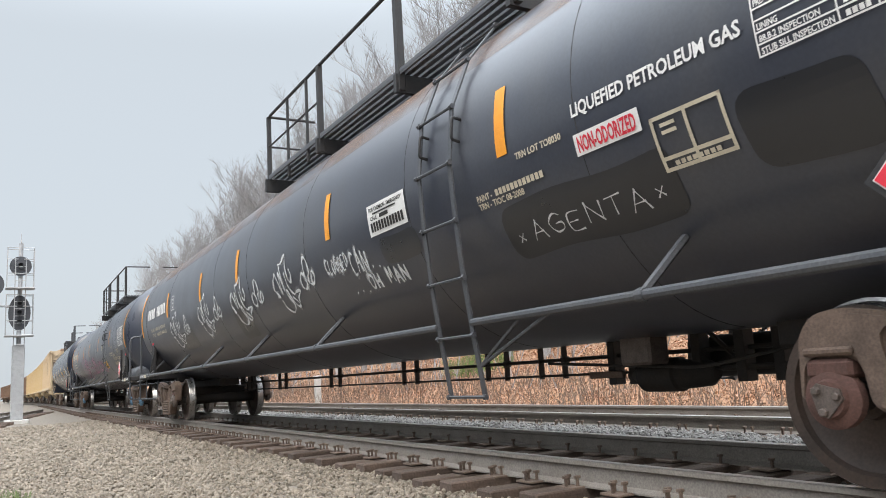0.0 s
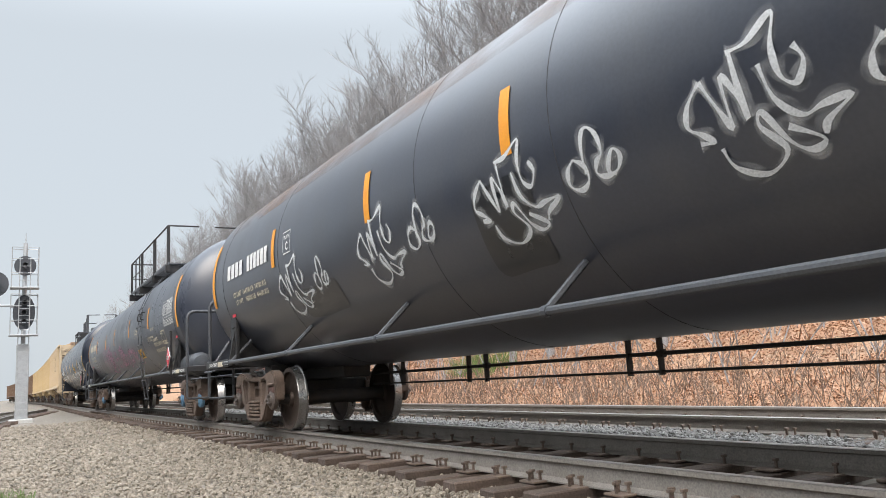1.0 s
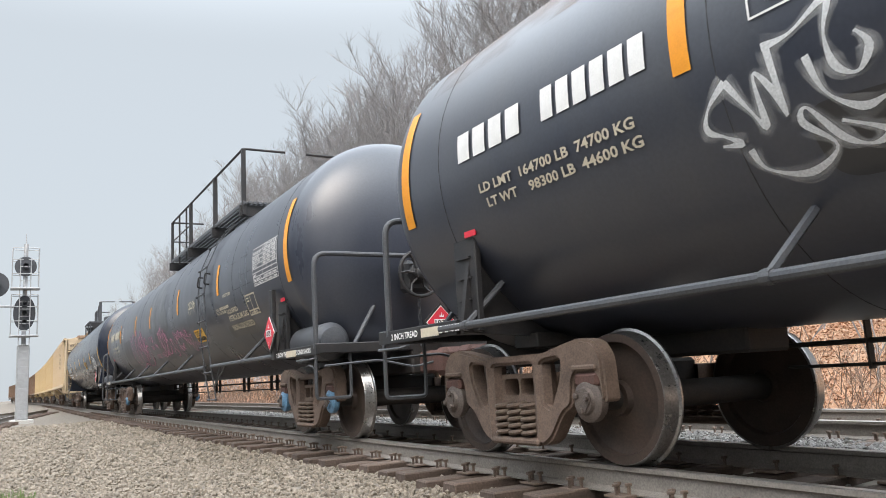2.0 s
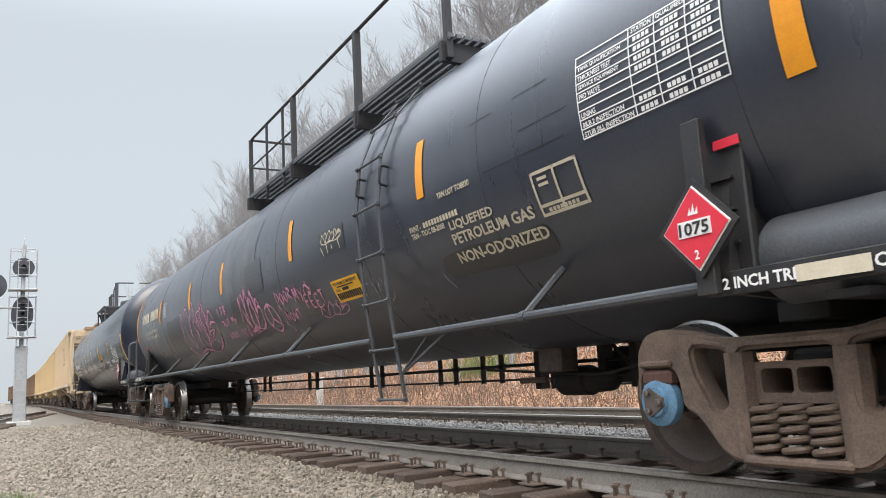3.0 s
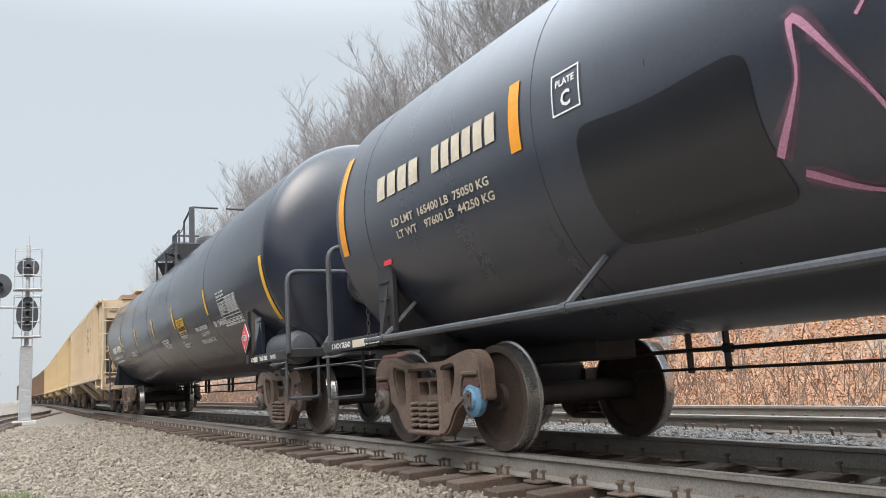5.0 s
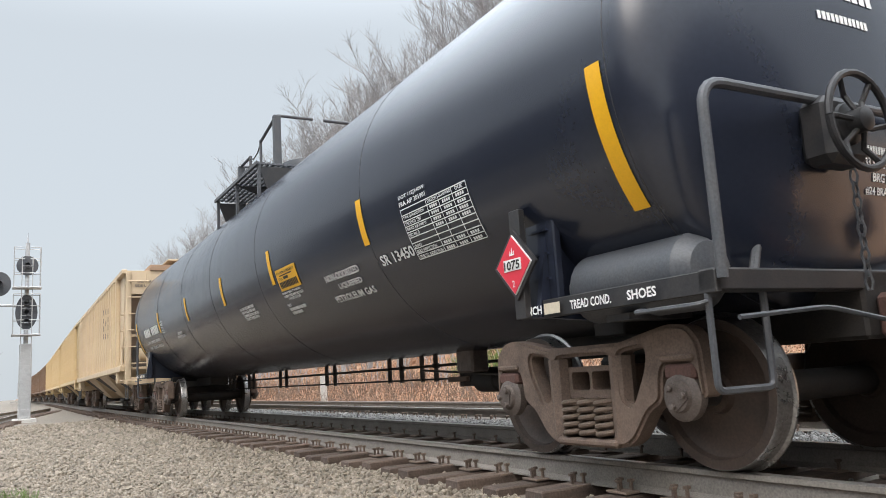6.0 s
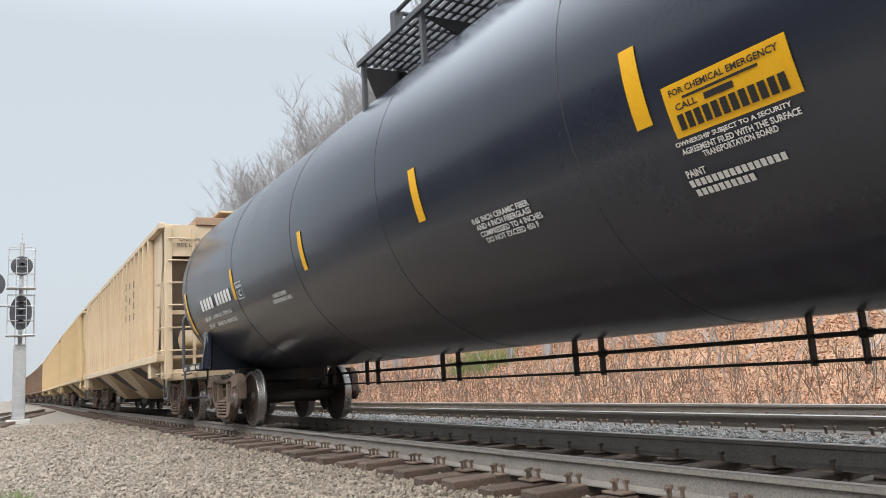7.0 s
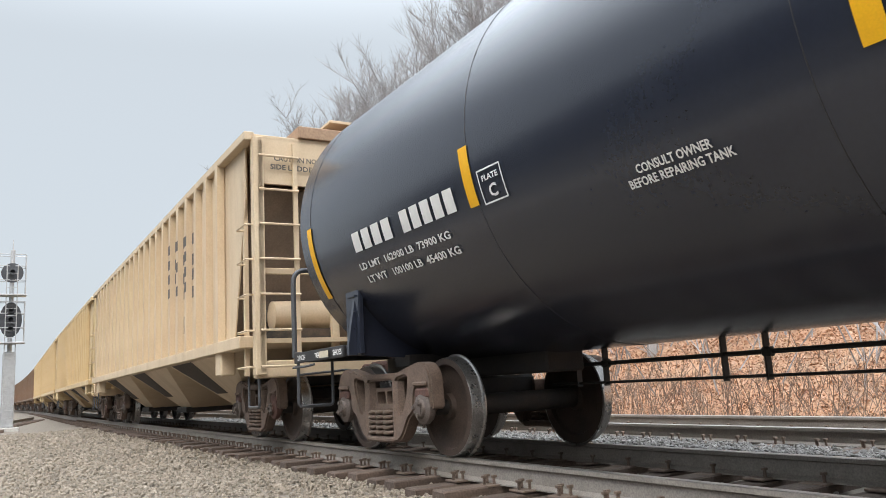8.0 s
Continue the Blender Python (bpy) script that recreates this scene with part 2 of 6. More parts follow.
def rounded(loop, rad=0.03, steps=3):
    out, n = [], len(loop)
    for i in range(n):
        a, b, c = Vector(loop[i - 1]), Vector(loop[i]), Vector(loop[(i + 1) % n])
        ra = min(rad, (a - b).length * 0.45, (c - b).length * 0.45)
        p, q = b + (a - b).normalized() * ra, b + (c - b).normalized() * ra
        for k in range(steps + 1):
            t = k / steps
            v = p * (1 - t) ** 2 + b * 2 * t * (1 - t) + q * t * t
            out.append((v.x, v.y))
    return out


# ---- the line of the track ----
D, BEND = 4.54, 0.00043


def line(y):
    """Sideways place and slope of the near track's centre line at y: a slight bend, then a straight, then a bend back."""
    a = min(max(y - 3.9, 0), 51)
    x, sl = D + BEND / 2 * a * a, BEND * a
    x += sl * max(0, y - 54.9)
    b = max(0, y - 75)
    return x - 0.0004 / 2 * b * b, sl - 0.0004 * b


def on_line(y, w=0.0, z=0.0):
    x, sl = line(y)
    c = 1 / math.hypot(1, sl)
    return pose(x + w * c, y - w * sl * c, z, 0, 0, -math.degrees(math.atan(sl)))


def sweep(name, profile, w, y0, y1, step, mats, slots, parent, z=0.0, where=on_line):
    """A profile of (side, height) drawn along the track line."""
    bm = bmesh.new()
    rings, y = [], y0
    while y <= y1 + 1e-6:
        m = where(y, w, z)
        rings.append([bm.verts.new(m @ Vector((p, 0, q))) for p, q in profile])
        y += step if y < 60 else step * 2
    n = len(profile)
    for a, b in zip(rings, rings[1:]):
        for k in range(n):
            f = bm.faces.new((a[k], a[(k + 1) % n], b[(k + 1) % n], b[k]))
            f.material_index = slots[k]
    bm.faces.new(rings[0])
    bm.faces.new(rings[-1][::-1])
    bmesh.ops.recalc_face_normals(bm, faces=bm.faces[:])
    return part(name, bm, mats, parent, smooth=30)


# ---- flat markings wrapped on a tank ----
STROKES = {
    "A": [[(0, 1), (0.45, 0), (0.5, 0), (1, 1)], [(0.15, 0.6), (0.85, 0.55)]], "G": [[(0.95, 0.15), (0.5, 0), (0.05, 0.45), (0.4, 1), (0.95, 0.9), (0.95, 0.55), (0.5, 0.55)]],
    "E": [[(0.9, 0), (0.1, 0.05), (0.1, 0.95), (0.9, 1)], [(0.1, 0.5), (0.7, 0.48)]], "N": [[(0, 1), (0.1, 0), (0.12, 0.05), (0.88, 0.95), (0.9, 0.9), (1, 0)]],
    "T": [[(0, 0.08), (1, 0)], [(0.5, 0.03), (0.45, 1)]], "*": [[(0.2, 0.4), (0.6, 0.8)], [(0.6, 0.35), (0.2, 0.85)]], "O": [[(0.5, 0), (0.05, 0.4), (0.3, 1), (0.8, 0.85), (0.95, 0.3), (0.5, 0)]],
    "H": [[(0.1, 0), (0.05, 1)], [(0.9, 0), (0.85, 1)], [(0.1, 0.55), (0.9, 0.5)]], "M": [[(0, 1), (0.15, 0), (0.5, 0.7), (0.85, 0), (1, 1)]], ".": [[(0.4, 0.9), (0.5, 0.98)]],
    "D": [[(0.1, 0), (0.1, 1)], [(0.1, 0), (0.8, 0.25), (0.85, 0.7), (0.1, 1)]], "R": [[(0.1, 1), (0.1, 0), (0.8, 0.2), (0.15, 0.5), (0.9, 1)]], "Y": [[(0, 0), (0.5, 0.5)], [(1, 0), (0.4, 1)]],
    "F": [[(0.9, 0), (0.1, 0.05), (0.1, 1)], [(0.1, 0.5), (0.7, 0.45)]], "I": [[(0.5, 0), (0.5, 1)]], "U": [[(0.05, 0), (0.1, 0.8), (0.5, 1), (0.85, 0.8), (0.95, 0)]], "P": [[(0.1, 1), (0.1, 0), (0.85, 0.2), (0.7, 0.5), (0.1, 0.55)]],
    "C": [[(0.95, 0.1), (0.4, 0), (0.05, 0.5), (0.4, 1), (0.95, 0.9)]], "L": [[(0.1, 0), (0.1, 1), (0.8, 0.95)]],
    "W": [[(0, 0), (0.25, 1), (0.5, 0.4), (0.75, 1), (1, 0)]], "1": [[(0.3, 0.2), (0.5, 0), (0.5, 1)]], "3": [[(0.1, 0.1), (0.8, 0.15), (0.4, 0.5), (0.9, 0.75), (0.2, 1)]],
    "8": [[(0.5, 0.5), (0.15, 0.2), (0.5, 0), (0.85, 0.2), (0.2, 0.75), (0.5, 1), (0.85, 0.75), (0.5, 0.5)]]}


def film(name, colour, most, scale):
    """Thin, uneven coat of dry colour that lets the paint below show through."""
    m = surface(name, colour, tuple(c * 0.8 for c in colour), 0.8, 0, 3, 60, 0.5, 0)
    n, l = m.node_tree.nodes, m.node_tree.links
    tc, mp, nz, rg = n.new("ShaderNodeTexCoord"), n.new("ShaderNodeMapping"), n.new("ShaderNodeTexNoise"), n.new("ShaderNodeMapRange")
    mp.inputs["Scale"].default_value = (1, 0.45, 1)
    nz.inputs["Scale"].default_value, nz.inputs["Detail"].default_value = scale, 6
    rg.inputs["From Min"].default_value, rg.inputs["From Max"].default_value = 0.36, 0.68
    rg.inputs["To Max"].default_value = most
    l.new(tc.outputs["Object"], mp.inputs[0])
    l.new(mp.outputs[0], nz.inputs[0])
    l.new(nz.outputs[0], rg.inputs[0])
    l.new(rg.outputs[0], n["Principled BSDF"].inputs["Alpha"])
    return m


OVERSPRAY = {M_SPRAY: film("white_overspray", (0.7, 0.7, 0.7), 0.3, 9), M_PINK: film("pink_overspray", (0.55, 0.22, 0.32), 0.3, 9)}
M_RUSTFILM = film("rust_film", (0.27, 0.15, 0.085), 0.42, 2.2)


class Shell:
    """The round side of a tank; markings are laid on it by place along the car and angle over the horizontal."""

    def __init__(self, tank, radius, height, half, end, shift=0.0):
        self.tank, self.r, self.z, self.half, self.end, self.shift = tank, radius, height, half, end, shift

    def at(self, y, v, lift):
        a = v / self.r
        return Vector((-(self.r + lift) * math.cos(a), y, self.z + (self.r + lift) * math.sin(a)))

    def lay(self, name, bm, mat, lift=0.006, label="", kind=""):
        """bm is flat: x is the place along the car, y the arc length."""
        ys = [v.co.y for v in bm.verts]
        lo, hi = min(ys), max(ys)
        cut = lo + 0.06
        while cut < hi:
            bmesh.ops.bisect_plane(bm, geom=bm.verts[:] + bm.edges[:] + bm.faces[:], plane_co=(0, cut, 0), plane_no=(0, 1, 0))
            cut += 0.06
        for v in bm.verts:
            v.co = self.at(v.co.x, v.co.y, lift)
        return tagged(part(name, bm, mat, self.tank, label, smooth=0), kind=kind)

    def arc(self, deg):
        return radians(deg) * self.r

    def quad(self, bm, y0, y1, a0, a1):
        v = [bm.verts.new((y, self.arc(a), 0)) for y, a in ((y0, a0), (y1, a0), (y1, a1), (y0, a1))]
        bm.faces.new(v)

    def panel(self, name, y0, y1, a0, a1, mat, lift=0.006, label=""):
        bm = bmesh.new()
        self.quad(bm, y0, y1, a0, a1)
        return self.lay(name, bm, mat, lift, label)

    def patch(self, y0, y1, a0, a1, mat, lift=0.004, label="", soft=0.13):
        """Rolled-on paint patch with rounded, uneven edges."""
        loop = rounded([(y0, self.arc(a0)), (y1, self.arc(a0)), (y1, self.arc(a1)), (y0, self.arc(a1))], soft, 5)
        dense = []
        for i, p in enumerate(loop):
            q = loop[(i + 1) % len(loop)]
            n = max(1, int(math.dist(p, q) / 0.12))
            dense += [(p[0] + (q[0] - p[0]) * k / n, p[1] + (q[1] - p[1]) * k / n) for k in range(n)]
        bm = bmesh.new()
        bm.faces.new([bm.verts.new((y + 0.016 * math.sin(7.1 * v + y0), v + 0.014 * math.sin(5.3 * y + 2.0 * a0), 0)) for y, v in dense])
        return self.lay("paint_patch", bm, mat, lift, label)

    def blocks(self, name, rows, mat, lift=0.009):
        """Plain bars: rows (y_left, y_right, a_low, a_high, count)."""
        bm = bmesh.new()
        for y0, y1, a0, a1, n in rows:
            w = (y1 - y0) / n
            for i in range(n):
                self.quad(bm, y0 + w * (i + 0.1), y0 + w * (i + 0.85), a0, a1)
        return self.lay(name, bm, mat, lift, kind="stuff")

    def words(self, rows, mat, lift=0.009, name="lettering"):
        """Rows (text, y_left, y_right, a_low, a_high)."""
        bm = bmesh.new()
        for text, y0, y1, a0, a1 in rows:
            add_text(bm, text, y0, self.arc(a0), y1 - y0, self.arc(a1) - self.arc(a0))
        return self.lay(name, bm, mat, lift, kind="stuff")

    def lined(self, name, y0, y1, a0, a1, mat, rows=(), cols=(), t=0.012, lift=0.009):
        """A box of thin lines with inner rows and columns at given fractions."""
        bm = bmesh.new()
        d = math.degrees(t / self.r)
        sy = t if y1 > y0 else -t
        for f in (0, 1, *rows):
            a = a0 + (a1 - a0 - d) * f
            self.quad(bm, y0, y1, a, a + d)
        for f in (0, 1, *cols):
            y = y0 + (y1 - y0 - sy) * f
            self.quad(bm, y, y + sy, a0, a1)
        return self.lay(name, bm, mat, lift, kind="stuff")

    def spray(self, name, strokes, y0, a0, width, height, t, mat, label="", lift=0.008, soft=False):
        """Brush strokes, points in a unit box from the top left, smoothed."""
        bm = bmesh.new()
        for pts in strokes:
            p = [Vector((y0 - x * width, self.arc(a0) - y * height, 0)) for x, y in pts]
            path = []
            for i in range(len(p) - 1):
                q0, q1, q2, q3 = p[max(i - 1, 0)], p[i], p[i + 1], p[min(i + 2, len(p) - 1)]
                for k in range(6):
                    u = k / 6
                    path.append(0.5 * (2 * q1 + (q2 - q0) * u + (2 * q0 - 5 * q1 + 4 * q2 - q3) * u * u + (3 * q1 - q0 - 3 * q2 + q3) * u ** 3))
            path.append(p[-1])
            prev = None
            for i, c in enumerate(path):
                d = (path[min(i + 1, len(path) - 1)] - path[max(i - 1, 0)])
                d = d.normalized() if d.length > 1e-6 else Vector((1, 0, 0))
                w = t * (0.75 + 0.35 * math.sin(i * 0.55 + y0 * 7)) / 2
                nrm = Vector((-d.y, d.x, 0)) * w
                cur = (bm.verts.new(c + nrm), bm.verts.new(c - nrm))
                if prev:
                    bm.faces.new((prev[0], prev[1], cur[1], cur[0]))
                prev = cur
        line_ = self.lay(name, bm, mat, lift, label, "stuff")
        if t >= 0.03 and mat in OVERSPRAY and not soft:
            for k, wide in enumerate((1.9, 3.0)):
                self.spray("overspray", strokes, y0, a0, width, height, t * wide, OVERSPRAY[mat], "", lift - 0.001 * (k + 1), True)
        return line_

    def scrawl(self, rows, t, mat, label="", lift=0.008):
        """Hand-drawn letters: rows (text, y_left, y_right, a_low, a_high)."""
        for text, y0, y1, a0, a1 in rows:
            w, h = (y0 - y1) / len(text), self.arc(a1) - self.arc(a0)
            strokes = []
            for i, ch in enumerate(text):
                dy = 0.12 * math.sin(i * 2.3 + y0)
                strokes += [[(i + 0.08 + 0.74 * p, q + dy) for p, q in s] for s in STROKES.get(ch, [])]
            self.spray("handwriting", strokes, y0, a1, w, h, t, mat, label, lift)

    def on_head(self, name, bm, mat, sign, lift=0.006):
        """Lays a flat x-z drawing on the round end."""
        for v in bm.verts:
            q = max(0.0, 1 - (v.co.x ** 2 + (v.co.z - self.z) ** 2) / self.r ** 2)
            v.co.y = sign * (self.half + self.end * math.sqrt(q) + lift) + self.shift
        return tagged(part(name, bm, mat, self.tank, smooth=0), kind="stuff")


def add_text(bm, text, x, y, width, height):
    """Built-in font, fitted to a box; a negative width runs towards -x."""
    cu = bpy.data.curves.new("letters", "FONT")
    cu.body, cu.resolution_u, cu.offset = text, 2, 0.026
    ob = bpy.data.objects.new("letters", cu)
    me = bpy.data.meshes.new_from_object(ob)
    bpy.data.objects.remove(ob)
    co = np.array([v.co[:] for v in me.vertices])
    lo, hi = co.min(0), co.max(0)
    base = 0.0 if lo[1] > -0.05 else lo[1]
    vs = [bm.verts.new((x + (c[0] - lo[0]) / (hi[0] - lo[0]) * width, y + (c[1] - base) / (hi[1] - base) * height, 0)) for c in co]
    for p in me.polygons:
        bm.faces.new([vs[i] for i in p.vertices])
    bpy.data.meshes.remove(me)


# ---- running gear ----
WHEEL_STEPS = [(0.06, -0.075), (0.115, -0.075), (0.125, -0.03), (0.30, 0.0), (0.375, -0.035), (0.39, -0.07), (0.445, -0.07),
               (0.452, -0.055), (0.457, 0.03), (0.463, 0.042), (0.482, 0.05), (0.48, 0.066), (0.462, 0.07), (0.38, 0.065), (0.36, 0.03), (0.13, 0.04), (0.11, 0.075), (0.06, 0.075)]
WHEEL_SLOTS = [0, 0, 0, 0, 0, 0, 1, 1, 1, 1, 1, 1, 0, 0, 0, 0, 0]
FRAME_HALF = [(0.0, 0.80), (0.38, 0.80), (0.62, 0.85), (0.82, 0.885), (0.97, 0.86), (1.05, 0.76), (1.07, 0.46), (1.02, 0.44), (1.0, 0.60), (0.96, 0.64), (0.76, 0.64),
              (0.73, 0.58), (0.71, 0.42), (0.60, 0.37), (0.46, 0.19), (0.36, 0.135), (0.0, 0.135)]
FRAME_LINE = FRAME_HALF + [(-y, z) for y, z in FRAME_HALF[-2:0:-1]]
SIDE_HOLE = [(0.36, 0.735), (0.61, 0.765), (0.585, 0.62), (0.46, 0.40), (0.385, 0.43)]
FRAME_HOLES = [[(-0.27, 0.185), (0.27, 0.185), (0.285, 0.73), (-0.285, 0.73)], SIDE_HOLE, [(-y, z) for y, z in SIDE_HOLE]]
MESHES = {}


def shared(name, make, mats, smooth=35):
    if name not in MESHES:
        MESHES[name] = mesh_of(name, make(), mats, smooth)
    return MESHES[name]


def put(name, mesh, parent, m, label=""):
    ob = new(name, mesh)
    ob.parent = parent
    ob.matrix_basis = m
    return tagged(ob, label)


def wheel_mesh():
    return shared("wheel", lambda: lathe(WHEEL_STEPS, seg=48, slots=WHEEL_SLOTS), [M_WHEEL, M_TREAD])


def axle_mesh():
    return shared("axle", lambda: lathe([(0.07, -1.06), (0.075, -0.72), (0.10, -0.70), (0.10, 0.7), (0.075, 0.72), (0.07, 1.06)], seg=20), [M_UNDER])


def cap_bm():
    bm = lathe([(0.13, 0.07), (0.145, 0.05), (0.145, 0.0), (0.127, -0.015), (0.096, -0.02), (0.085, -0.045), (0.045, -0.05), (0.034, -0.035)], seg=24)
    # locking plate with three clipped corners, and its bolts
    tri = [(0.088 * math.cos(2.0944 * k + e), 0.088 * math.sin(2.0944 * k + e)) for k in range(3) for e in (-0.28, 0.28)]
    plain = len(bm.faces)
    vs = [[bm.verts.new((h, y, z)) for y, z in tri] for h in (-0.03, -0.056)]
    bm.faces.new(vs[0])
    bm.faces.new(vs[1][::-1])
    for k in range(6):
        bm.faces.new((vs[0][k], vs[1][k], vs[1][(k + 1) % 6], vs[0][(k + 1) % 6]))
    for k in range(3):
        a = 2.0944 * k
        lathe([(0.022, -0.03), (0.022, -0.074), (0.016, -0.078)], pose(0, 0.06 * math.cos(a), 0.06 * math.sin(a)), 6, bm)
    bm.faces.ensure_lookup_table()
    for f in bm.faces[plain:]:
        f.material_index = 1
    return bm


def spring_bm():
    pts = [(0.072 * math.cos(k * 0.5236), 0.072 * math.sin(k * 0.5236), 0.195 + 0.25 * k / 60) for k in range(61)]
    return tube(pts, 0.0185, 8)


def side_frame_bm():
    bm = plate(rounded(FRAME_LINE, 0.05), [rounded(h, 0.06) for h in FRAME_HOLES], 0.15)
    bmesh.ops.translate(bm, vec=(-0.075, 0, 0), verts=bm.verts[:])
    rim = [e for e in bm.edges if len(e.link_faces) == 2 and e.calc_face_angle() > 1.2]
    bmesh.ops.bevel(bm, geom=rim, offset=0.022, segments=2, affect="EDGES")
    box((-0.1, -0.31, 0.13), (0.1, 0.31, 0.185), 0.018, bm)
    for s in (-1, 1):
        box((-0.10, s * 0.88 - 0.13, 0.66), (0.10, s * 0.88 + 0.13, 0.70), 0.012, bm)
        tube([(0, s * 0.32, 0.16), (0, s * 0.325, 0.72)], 0.085, 8, bm)
    return bm


def bolster_end_bm():
    bm = plate(rounded([(-0.24, 0.46), (0.24, 0.46), (0.25, 0.66), (-0.25, 0.66)], 0.02), [rounded([(-0.205, 0.495), (-0.012, 0.495), (-0.012, 0.625), (-0.205, 0.625)], 0.03), rounded([(0.012, 0.495), (0.205, 0.495), (0.205, 0.625), (0.012, 0.625)], 0.03)], 0.3)
    box((0.0, -0.27, 0.44), (0.3, 0.27, 0.465), 0.006, bm)
    box((0.25, -0.24, 0.46), (0.3, 0.24, 0.66), 0.0, bm)
    return bm


def truck(car, y, caps, frame_mat, detail=True):
    """One four-wheel truck under a car; returns its two wheelsets."""
    sets = []
    sf = shared("side_frame_" + frame_mat.name, side_frame_bm, [frame_mat])
    for s in (-1, 1):
        f = put("side_frame", sf, car, pose(s * 1.0, y, 0))
        put("bolster_end", shared("bolster_end", bolster_end_bm, [M_RUST]), f, pose(0, 0, 0) if s < 0 else pose(0, 0, 0, 0, 0, 180))
        if detail:
            for k in (-0.17, 0.0, 0.17):
                put("spring", shared("spring", spring_bm, [M_SPRING]), f, pose(s * 0.03, k, 0))
            for a in (-0.889, 0.889):
                put("bearing_adapter", shared("adapter", lambda: box((-0.07, -0.12, 0.55), (0.07, 0.12, 0.645), 0.02, box((-0.06, -0.12, 0.40), (0.06, 0.12, 0.56), 0.04)), [M_REDRUST]), f, pose(s * 0.02, a, 0))
    part("bolster", box((-0.75, y - 0.2, 0.45), (0.75, y + 0.2, 0.72), 0.03), M_UNDER, car)
    for k, a in enumerate((-0.889, 0.889)):
        w = put("wheelset", axle_mesh(), car, pose(0, y + a, 0.457), "steel axle with two wheels")
        put("wheel", wheel_mesh(), w, pose(-0.75, 0, 0))
        put("wheel", wheel_mesh(), w, pose(0.75, 0, 0, 0, 0, 180))
        cm = caps[k]
        put("bearing_cap", shared("cap_" + cm.name, cap_bm, [cm, M_CAP]), w, pose(-1.075, 0, 0))
        put("bearing_cap", shared("cap_" + cm.name, cap_bm, [cm, M_CAP]), w, pose(1.075, 0, 0, 0, 0, 180))
        sets.append((w, y + a))
        if detail:
            part("brake_beam", tube([(-0.8, y + a * 0.45, 0.36), (0, y + a * 0.38, 0.38), (0.8, y + a * 0.45, 0.36)], 0.04, 8), M_UNDER, car)
    return sets


def coupler(car, y, sign):
    bm = box((-0.13, min(y, y + sign * 0.5), 0.72), (0.13, max(y, y + sign * 0.5), 0.98), 0.03)
    box((-0.17, min(y + sign * 0.42, y + sign * 0.72), 0.68), (0.15, max(y + sign * 0.42, y + sign * 0.72), 1.0), 0.06, bm)
    return part("coupler", bm, M_REDRUST, car, "rusty cast coupler")


def brake_wheel(car, x, y, z):
    """Spoked hand-brake wheel with its gear housing, facing along the car."""
    m = pose(x, y, z, 0, 0, 90)
    ring = [(0, 0.28 * math.cos(k * 0.2618), 0.28 * math.sin(k * 0.2618)) for k in range(25)]

    def placed(bm):
        bmesh.ops.transform(bm, matrix=m, verts=bm.verts[:])
        return bm

    w = part("brake_wheel", placed(tube(ring, 0.022, 8)), M_STEEL, car, "black spoked hand-brake wheel")
    for k in range(6):
        a = 1.0472 * k
        part("spoke", placed(tube([(0.0, 0.05 * math.cos(a), 0.05 * math.sin(a)), (0.04, 0.16 * math.cos(a + 0.15), 0.16 * math.sin(a + 0.15)), (0, 0.28 * math.cos(a), 0.28 * math.sin(a))], 0.017, 6)), M_STEEL, w)
    part("hub", placed(lathe([(0.03, -0.06), (0.07, -0.04), (0.075, 0.04), (0.12, 0.06), (0.14, 0.12), (0.12, 0.16)], None, 16)), M_STEEL, w)
    part("gear_housing", box((x - 0.16, y + 0.08, z - 0.22), (x + 0.2, y + 0.3, z + 0.18), 0.05), M_STEEL, car)
    links = bmesh.new()
    for k in range(9):
        zz = z - 0.3 - k * 0.075
        o = [(x + 0.02 + 0.022 * math.cos(a * 1.0472) * (k % 2), y + 0.1 + 0.022 * math.cos(a * 1.0472) * (1 - k % 2), zz + 0.05 * math.sin(a * 1.0472)) for a in range(7)]
        tube(o, 0.008, 5, links)
    part("brake_chain", links, M_PIPE, car, "hanging steel brake chain")["kind"] = "stuff"
    return w


